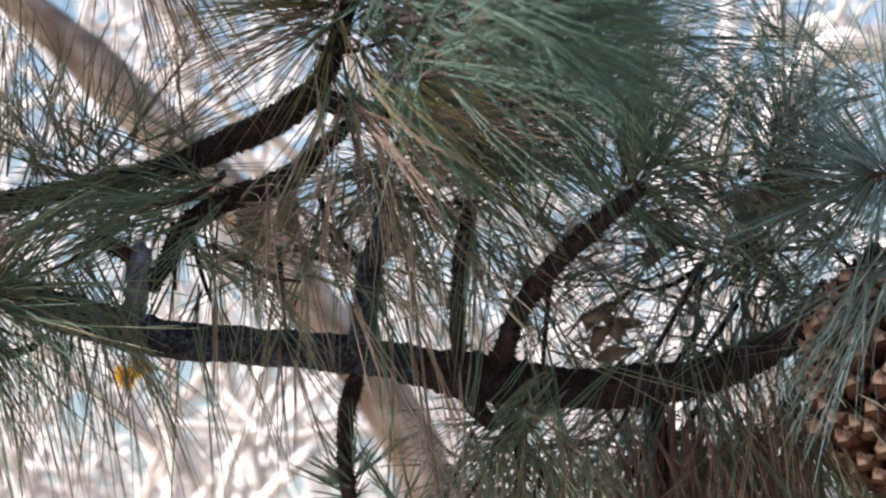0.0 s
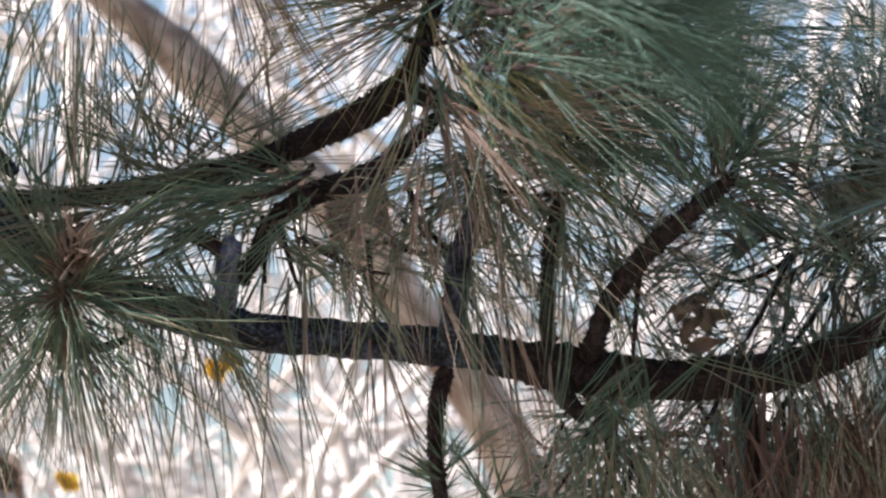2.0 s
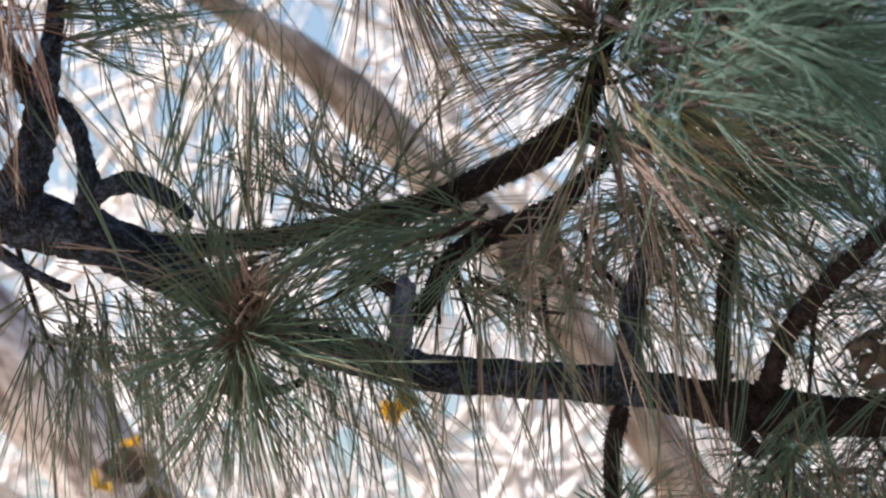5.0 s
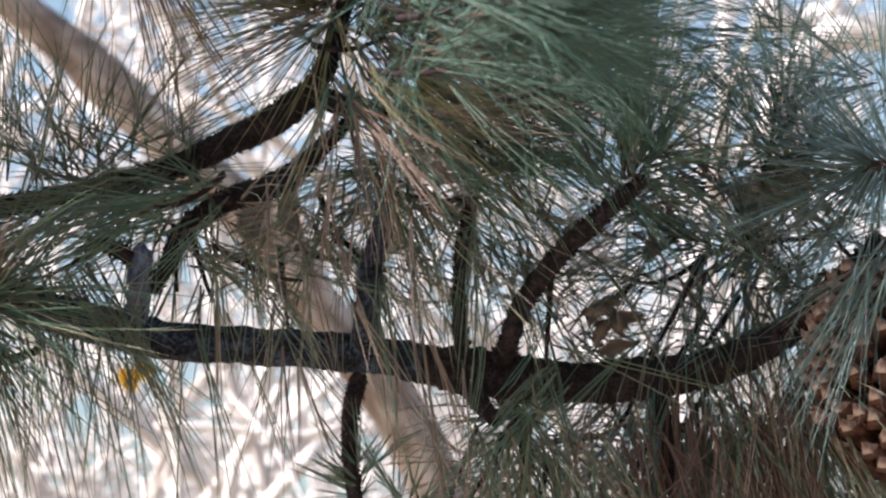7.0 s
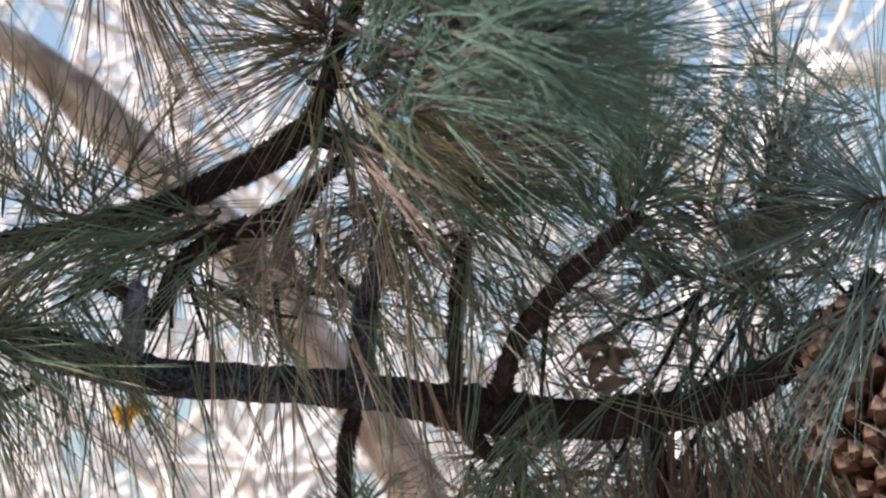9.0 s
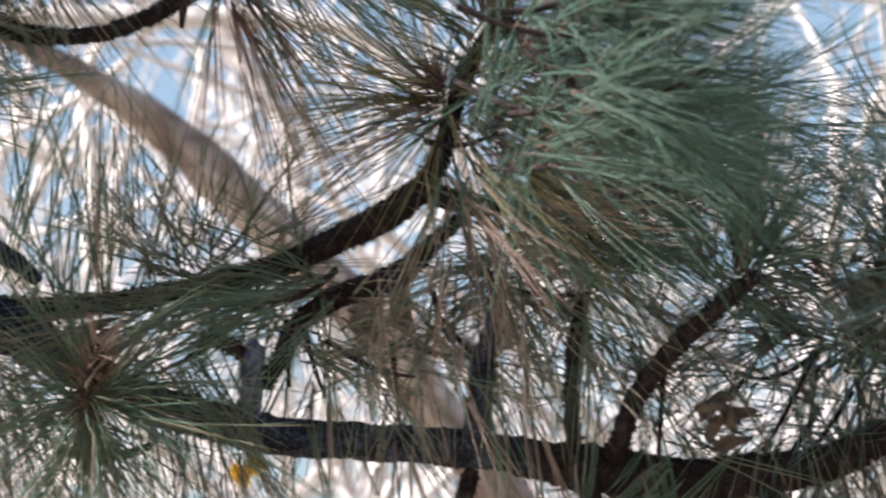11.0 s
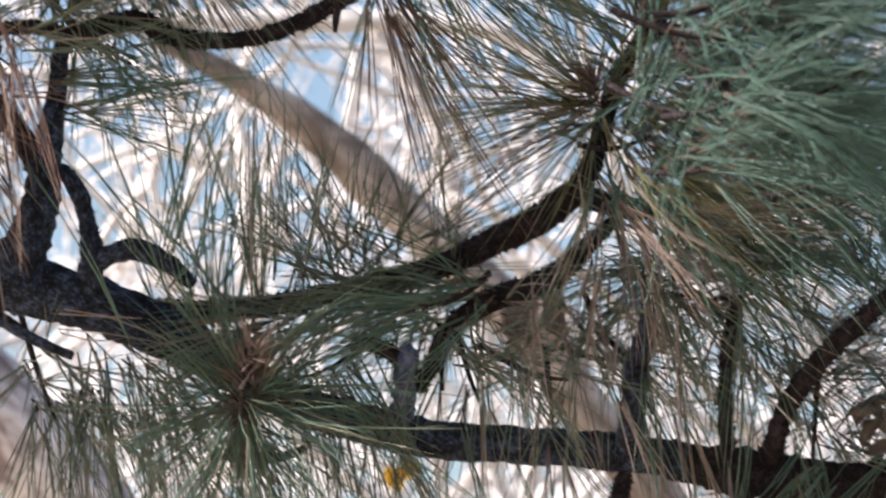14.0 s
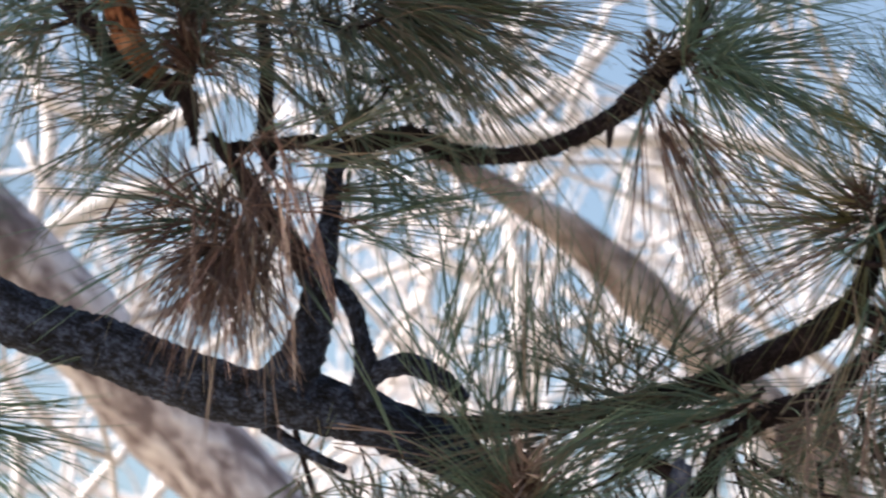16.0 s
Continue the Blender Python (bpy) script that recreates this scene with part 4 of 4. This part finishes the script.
# big open cone at the right end
def pine_cone(place, length, radius, parent, seed=1):
    """A hanging cone of overlapping hooked scales."""
    cone = new("pine_cone")
    cone.parent = parent
    tagged(cone, "large open brown pine cone")
    rng = random.Random(seed)
    verts, faces = [], []
    for i in range(11):
        z = -length * i / 10
        r = radius * 0.55 * math.sin(math.pi * min(1, (i + 0.6) / 11.2)) ** 0.6
        verts += [(r * math.cos(k * math.pi / 6), r * math.sin(k * math.pi / 6), z) for k in range(12)]
    faces = [(i * 12 + k, i * 12 + (k + 1) % 12, i * 12 + 12 + (k + 1) % 12, i * 12 + 12 + k) for i in range(10) for k in range(12)]
    c = mesh_object("core", verts, faces, CONE, cone)
    w, t = radius * 0.125, radius * 0.065
    sv = [(-w * 0.5, 0, -t), (w * 0.5, 0, -t), (w * 0.5, 0, t), (-w * 0.5, 0, t),
          (-w, radius * 0.38, -t), (w, radius * 0.38, -t), (w * 0.8, radius * 0.38, t * 1.4), (-w * 0.8, radius * 0.38, t * 1.4),
          (-w * 0.55, radius * 0.52, t * 0.3), (w * 0.55, radius * 0.52, t * 0.3), (0, radius * 0.60, t * 2.8)]
    sf = [(0, 1, 5, 4), (1, 2, 6, 5), (2, 3, 7, 6), (3, 0, 4, 7), (4, 5, 9, 8), (5, 6, 9), (4, 8, 7), (6, 7, 10), (6, 10, 9), (7, 8, 10), (8, 9, 10)]
    me = bpy.data.meshes.new("scale")
    me.from_pydata(sv, [], sf)
    me.materials.append(CONE)
    me.materials.append(CONE_LIT_TIP)
    for p in me.polygons[7:]:
        p.material_index = 1
    total = 300
    for i in range(total):
        u = (i + 0.5) / total
        z = -length * u
        r = radius * 0.5 * math.sin(math.pi * min(1, (u * 10 + 0.6) / 11.2)) ** 0.6
        ang = i * 2.39996
        s = new("scale", me)
        s.parent = cone
        s.matrix_basis = Matrix.Translation((r * math.cos(ang), r * math.sin(ang), z)) @ pose(0, 0, 0, 0, 0, math.degrees(ang) - 90) @ pose(0, 0, 0, 14 + rng.uniform(-28, 28), rng.uniform(-14, 14), rng.uniform(-14, 14)) @ Matrix.Diagonal((1, 0.75 + 0.4 * math.sin(math.pi * u), 1, 1))
    cone.matrix_basis = Matrix.Translation(place) @ pose(0, 0, 0, 4, -6, 0)
    return cone


pine_cone(at(0.930, -0.146, -0.12), 0.27, 0.118, pine)

# ---- background trees ----
def stem(name, pts, mat, parent, **more):
    return branch(name, pts, mat, parent, sides=12, step=0.05, knob=0.10, **more)


leaning = thing("leaning_tree", None, "tan smooth-barked leaning tree with bare sunlit limbs", "tree")
stem("trunk", [(-1.270, 0.391, 3.6, 0.10), (-1.052, 0.184, 3.6, 0.105), (-0.920, 0.050, 3.6, 0.108), (-0.823, -0.048, 3.6, 0.11), (-0.719, -0.154, 3.6, 0.115), (-0.487, -0.426, 3.6, 0.125), (-0.343, -0.791, 3.6, 0.14), (0.25, -2.0, 3.6, 0.17)], DAPPLED, leaning)
stem("leaning_limb", [(-0.461, 0.326, 4.2, 0.022), (-0.386, 0.291, 4.2, 0.030), (-0.315, 0.251, 4.2, 0.037), (-0.244, 0.204, 4.2, 0.050), (-0.165, 0.135, 4.2, 0.059), (-0.095, 0.068, 4.2, 0.061), (0.070, -0.087, 4.2, 0.062), (0.149, -0.205, 4.2, 0.062), (0.227, -0.296, 4.2, 0.066), (0.265, -0.363, 4.2, 0.070), (0.302, -0.435, 4.2, 0.072), (0.44, -0.85, 4.0, 0.08), (0.38, -1.3, 3.8, 0.09), (0.2, -1.8, 3.6, 0.12)], TAN, leaning)
for k, pts in enumerate([
    [(-0.576, 0.341, 5, 0.025), (-0.380, 0.352, 5, 0.03), (-0.192, 0.352, 5, 0.032), (-0.042, 0.345, 5, 0.028), (0.036, 0.325, 5, 0.024), (0.130, 0.239, 5, 0.018), (0.248, 0.097, 5, 0.016)],
    [(-0.317, -0.232, 6, 0.03), (-0.321, 0.003, 6, 0.028), (-0.333, 0.121, 6, 0.024), (-0.348, 0.215, 6, 0.02), (-0.325, 0.333, 6, 0.014), (-0.254, 0.443, 6, 0.012), (-0.207, 0.537, 6, 0.01)],
    [(-0.513, 0.003, 6, 0.018), (-0.482, 0.113, 6, 0.018), (-0.435, 0.215, 6, 0.018), (-0.419, 0.278, 6, 0.016), (-0.451, 0.396, 6, 0.012), (-0.458, 0.521, 6, 0.012)],
    [(-0.568, 0.148, 5, 0.010), (-0.458, 0.184, 5, 0.011), (-0.364, 0.231, 5, 0.012), (-0.270, 0.309, 5, 0.012), (-0.223, 0.396, 5, 0.010)],
    [(-0.301, 0.215, 6, 0.014), (-0.254, 0.176, 6, 0.016), (-0.223, 0.129, 6, 0.016), (-0.192, 0.035, 6, 0.016)],
    [(-0.184, 0.317, 6, 0.02), (-0.180, 0.254, 6, 0.018), (-0.192, 0.207, 6, 0.014), (-0.144, 0.203, 6, 0.012), (-0.097, 0.231, 6, 0.010)],
    [(-0.458, 0.097, 6, 0.012), (-0.427, 0.089, 6, 0.012), (-0.403, 0.137, 6, 0.012), (-0.411, 0.184, 6, 0.012), (-0.364, 0.137, 6, 0.012), (-0.333, 0.113, 6, 0.01)],
    [(-0.451, 0.035, 5, 0.009), (-0.341, 0.074, 5, 0.010), (-0.239, 0.093, 5, 0.010), (-0.097, 0.129, 5, 0.009), (0.060, 0.184, 5, 0.008)],
    [(-0.152, 0.341, 5.5, 0.028), (-0.113, 0.278, 5.5, 0.03), (-0.066, 0.199, 5.5, 0.032), (-0.042, 0.082, 5.5, 0.034), (0.013, -0.154, 5.5, 0.036)],
    [(-0.678, 0.286, 6, 0.014), (-0.615, 0.278, 6, 0.014), (-0.553, 0.317, 6, 0.014), (-0.490, 0.427, 6, 0.012)],
    [(0.068, -0.483, 6, 0.024), (0.051, -0.388, 6, 0.022), (0.011, -0.279, 6, 0.02), (-0.014, -0.169, 6, 0.018)],
    [(-0.042, -0.484, 6, 0.02), (0.035, -0.373, 6, 0.02), (0.066, -0.278, 6, 0.018), (0.096, -0.168, 6, 0.016)],
    [(-0.464, 0.198, 5.5, 0.0149), (-0.417, 0.167, 5.5, 0.0149), (-0.378, 0.143, 5.5, 0.0149), (-0.334, 0.108, 5.5, 0.0149)],
    [(-0.405, 0.123, 5.5, 0.0139), (-0.378, 0.155, 5.5, 0.0139), (-0.346, 0.202, 5.5, 0.0139), (-0.329, 0.249, 5.5, 0.0139)],
    [(-0.311, 0.025, 5.6, 0.017), (-0.301, 0.112, 5.6, 0.017), (-0.279, 0.182, 5.6, 0.017), (-0.264, 0.210, 5.6, 0.017)],
    [(-0.272, 0.041, 5.8, 0.0132), (-0.295, 0.088, 5.8, 0.0132), (-0.304, 0.167, 5.8, 0.0132), (-0.291, 0.229, 5.8, 0.0132)],
    [(-0.480, 0.045, 5.7, 0.0131), (-0.488, 0.088, 5.7, 0.0131), (-0.466, 0.127, 5.7, 0.0131), (-0.455, 0.167, 5.7, 0.0131), (-0.433, 0.202, 5.7, 0.0131), (-0.442, 0.253, 5.7, 0.0131), (-0.417, 0.273, 5.7, 0.0131)],
    [(-0.463, 0.135, 5.6, 0.012), (-0.458, 0.102, 5.6, 0.012), (-0.423, 0.086, 5.6, 0.012), (-0.400, 0.121, 5.6, 0.012), (-0.403, 0.159, 5.6, 0.012)],
    [(-0.272, 0.143, 5.4, 0.0147), (-0.250, 0.121, 5.4, 0.0147), (-0.209, 0.110, 5.4, 0.0147)],
    [(-0.332, -0.014, 5.3, 0.0233), (-0.337, 0.057, 5.3, 0.0233), (-0.329, 0.127, 5.3, 0.0233), (-0.340, 0.198, 5.3, 0.0233)],
    [(-0.316, -0.042, 5.6, 0.013), (-0.307, 0.025, 5.6, 0.013), (-0.286, 0.074, 5.6, 0.013), (-0.272, 0.037, 5.6, 0.013)],
    [(-0.539, 0.037, 5.6, 0.012), (-0.513, 0.080, 5.6, 0.012), (-0.478, 0.113, 5.6, 0.012)],
    [(-0.575, 0.190, 5.7, 0.0111), (-0.535, 0.206, 5.7, 0.0111), (-0.488, 0.244, 5.7, 0.0111), (-0.445, 0.247, 5.7, 0.0111)],
    [(-0.150, 0.141, 5.7, 0.0111), (-0.095, 0.134, 5.7, 0.0111), (-0.038, 0.166, 5.7, 0.0111)],
    [(-0.203, 0.029, 5.6, 0.012), (-0.213, 0.080, 5.6, 0.012), (-0.180, 0.113, 5.6, 0.012)],
    [(-0.201, 0.493, 5.0, 0.0161), (-0.248, 0.431, 5.0, 0.0161), (-0.269, 0.364, 5.0, 0.0161)],
    [(-0.300, 0.542, 5.0, 0.0123), (-0.327, 0.518, 5.0, 0.0123), (-0.350, 0.467, 5.0, 0.0123), (-0.330, 0.408, 5.0, 0.0123)],
    [(-0.800, 0.027, 5.0, 0.0151), (-0.744, 0.073, 5.0, 0.0151), (-0.719, 0.116, 5.0, 0.0151)],
    [(-0.958, -0.172, 5.0, 0.017), (-0.918, -0.124, 5.0, 0.017), (-0.883, -0.088, 5.0, 0.017)],
    [(-1.041, -0.070, 5.0, 0.0208), (-1.034, -0.117, 5.0, 0.0208), (-1.038, -0.173, 5.0, 0.0208)],
    [(-0.858, -0.171, 5.4, 0.0137), (-0.822, -0.131, 5.4, 0.0137), (-0.759, -0.091, 5.4, 0.0137)],
    [(-0.095, -0.280, 5.6, 0.013), (-0.075, -0.331, 5.6, 0.013), (-0.056, -0.397, 5.6, 0.013), (-0.059, -0.468, 5.6, 0.013)],
    [(0.138, -0.378, 5.4, 0.0216), (0.091, -0.427, 5.4, 0.0216), (0.051, -0.475, 5.4, 0.0216)],
    [(0.100, -0.278, 5.6, 0.017), (0.052, -0.343, 5.6, 0.017), (0.020, -0.404, 5.6, 0.017), (0.013, -0.468, 5.6, 0.017)],
    [(-0.488, 0.154, 5.6, 0.014), (-0.441, 0.171, 5.6, 0.014), (-0.394, 0.144, 5.6, 0.014), (-0.339, 0.160, 5.6, 0.014)],
    [(-0.347, 0.172, 5.5, 0.0149), (-0.329, 0.117, 5.5, 0.0149), (-0.299, 0.086, 5.5, 0.0149), (-0.291, 0.024, 5.5, 0.0149)],
    [(0.955, 0.198, 4.4, 0.0499), (0.875, 0.202, 4.4, 0.0499), (0.821, 0.174, 4.4, 0.0499), (0.786, 0.122, 4.4, 0.0499), (0.774, 0.055, 4.4, 0.0499)],
    [(0.748, 0.237, 5.0, 0.0435), (0.795, 0.215, 5.0, 0.0435), (0.875, 0.225, 5.0, 0.0435)],
    [(-1.035, 0.344, 5.2, 0.016), (-0.998, 0.280, 5.2, 0.016), (-0.946, 0.264, 5.2, 0.016)],
    [(-1.058, 0.169, 5.2, 0.03), (-0.970, 0.232, 5.2, 0.03), (-0.882, 0.272, 5.2, 0.03), (-0.802, 0.280, 5.2, 0.026)],
    [(-1.020, 0.415, 5.0, 0.024), (-0.931, 0.372, 5.0, 0.024), (-0.835, 0.364, 5.0, 0.024), (-0.763, 0.408, 5.0, 0.02)],
    [(-1.053, 0.495, 5.4, 0.02), (-1.012, 0.423, 5.4, 0.022), (-0.995, 0.352, 5.4, 0.022), (-1.018, 0.224, 5.4, 0.022)],
    [(-0.389, 0.376, 5.2, 0.022), (-0.326, 0.392, 5.2, 0.022), (-0.283, 0.416, 5.2, 0.02)],
    [(-0.091, -0.347, 5.5, 0.012), (0.019, -0.353, 5.5, 0.013), (0.098, -0.364, 5.5, 0.013), (0.176, -0.348, 5.5, 0.012)],
]):
    stem("bough", pts, PALE, leaning, seed=60 + k)


def tube(line, sides, verts, faces):
    """Adds a tapering stem through (place, radius) to the lists."""
    side = Vector((0.3, -0.9, 0.2))
    first = len(verts)
    for i, (c, r) in enumerate(line):
        tan = (line[min(i + 1, len(line) - 1)][0] - line[max(i - 1, 0)][0]).normalized()
        u = (side - tan * side.dot(tan)).normalized()
        side, w = u, tan.cross(u)
        verts += [c + (u * math.cos(2 * math.pi * s / sides) + w * math.sin(2 * math.pi * s / sides)) * r for s in range(sides)]
        if i:
            k = first + (i - 1) * sides
            faces += [(k + s, k + (s + 1) % sides, k + sides + (s + 1) % sides, k + sides + s) for s in range(sides)]


def bare_tree(x, y, height, seed, name="bare_tree", spread=0.5, mat=PALE):
    """A many-stemmed leafless tree: stems and boughs are parts, the fine twigs one part."""
    rng = random.Random(seed)
    tree = thing(name, None, "pale many-stemmed bare winter tree in full sun", "tree", "bare trees behind the pine")
    fine_v, fine_f = [], []

    def grow(start, heading, length, radius, level):
        line, p, h = [], start.copy(), heading.copy()
        steps = 9 if level == 0 else 7
        bow = Vector((rng.gauss(0, 1), rng.gauss(0, 1), rng.gauss(0, 0.6))) * 0.13
        for i in range(steps):
            line.append((p.copy(), radius * (1 - 0.62 * i / (steps - 1))))
            p = p + h * (length / (steps - 1))
            h = (h + bow + Vector((rng.gauss(0, 0.12), rng.gauss(0, 0.12), 0.05 + rng.gauss(0, 0.10)))).normalized()
        if level < 2:
            v, f = [], []
            tube(line, 9 if level == 0 else 7, v, f)
            mesh_object("stem" if level == 0 else "bough", v, f, mat, tree)
        else:
            tube(line, 5, fine_v, fine_f)
        if level < 3:
            for _ in range((6, 4, 2)[level]):
                i = rng.randrange(2 if level == 0 else 1, steps)
                c, r = line[i]
                away = Vector((rng.gauss(0, 1), rng.gauss(0, 1), rng.gauss(0.1, 0.7))).normalized()
                d = (line[i][0] - line[i - 1][0]).normalized()
                grow(c, (d * 0.75 + away * 0.8).normalized(), length * rng.uniform(0.38, 0.6), max(r * rng.uniform(0.55, 0.8), 0.011), level + 1)

    for k in range(5):
        ang = k * 1.257 + rng.uniform(-0.4, 0.4)
        out = Vector((math.cos(ang), math.sin(ang), 0)) * spread * rng.uniform(0.4, 1)
        grow(Vector((x, y, -0.05)) + out * 0.15, (out + Vector((0, 0, 1))).normalized(), height * rng.uniform(0.8, 1.05), rng.uniform(0.04, 0.06), 0)
    tagged(mesh_object("twig_spray", fine_v, fine_f, mat, tree), kind="stuff")
    return tree


for k, (x, y, h) in enumerate([(-1.5, 13.2, 3.6), (-0.1, 12.4, 4.2), (1.6, 12.8, 5.1), (0.7, 16.0, 5.5), (-1.3, 17.0, 4.3), (2.5, 15.0, 5.9), (-2.6, 14.6, 4.9)]):
    bare_tree(x, y, h, 31 + k)

# leaves caught in the pine and hanging on the trees behind
leaf_rng = random.Random(8)


def any_turn():
    return Euler((leaf_rng.uniform(-1, 1), leaf_rng.uniform(-3, 3), leaf_rng.uniform(-3, 3))).to_matrix()


for k, (a, b, d) in enumerate([(0.527, -0.172, -0.04), (0.541, -0.180, -0.06), (0.555, -0.199, -0.04), (0.560, -0.224, -0.05), (0.556, -0.235, -0.04), (0.533, -0.200, -0.03)]):
    tagged(leaf("dead_leaf", at(a, b, d), any_turn(), 0.055, 0.019, DRYLEAF, None, 1.3, seed=k), "curled grey-brown dead leaf caught in the pine needles", "dead leaf", "dead leaves caught in the pine")
for k, (a, b, d) in enumerate([(-0.127, -0.292, 3.0), (-0.107, -0.280, 3.0), (-0.526, -0.391, 3.0), (-0.487, -0.343, 3.0), (-0.329, -0.448, 3.0)]):
    leaf("yellow_leaf", at(a, b, d), Matrix.Rotation(1.3, 3, "X") @ Matrix.Rotation(0.5 + 1.7 * k, 3, "Z"), 0.062, 0.042, YELLOW, leaning, 0.4, seed=20 + k)
for k, (a, b, d) in enumerate([(-0.454, -0.443, 2.6), (-0.419, -0.450, 2.7), (-0.490, -0.383, 2.6), (0.048, -0.087, 2.2), (0.087, -0.078, 2.4), (0.717, -0.010, 1.5), (0.741, -0.026, 1.5), (0.590, -0.109, 0.4)]):
    leaf("dry_leaf", at(a, b, d), any_turn() if d < 2 else Matrix.Rotation(1.2, 3, "X") @ Matrix.Rotation(0.9 * k, 3, "Z"), 0.12 if d > 1 else 0.05, 0.085 if d > 1 else 0.02, DRYLEAF, leaning if d > 1 else pine, 0.7, seed=40 + k)
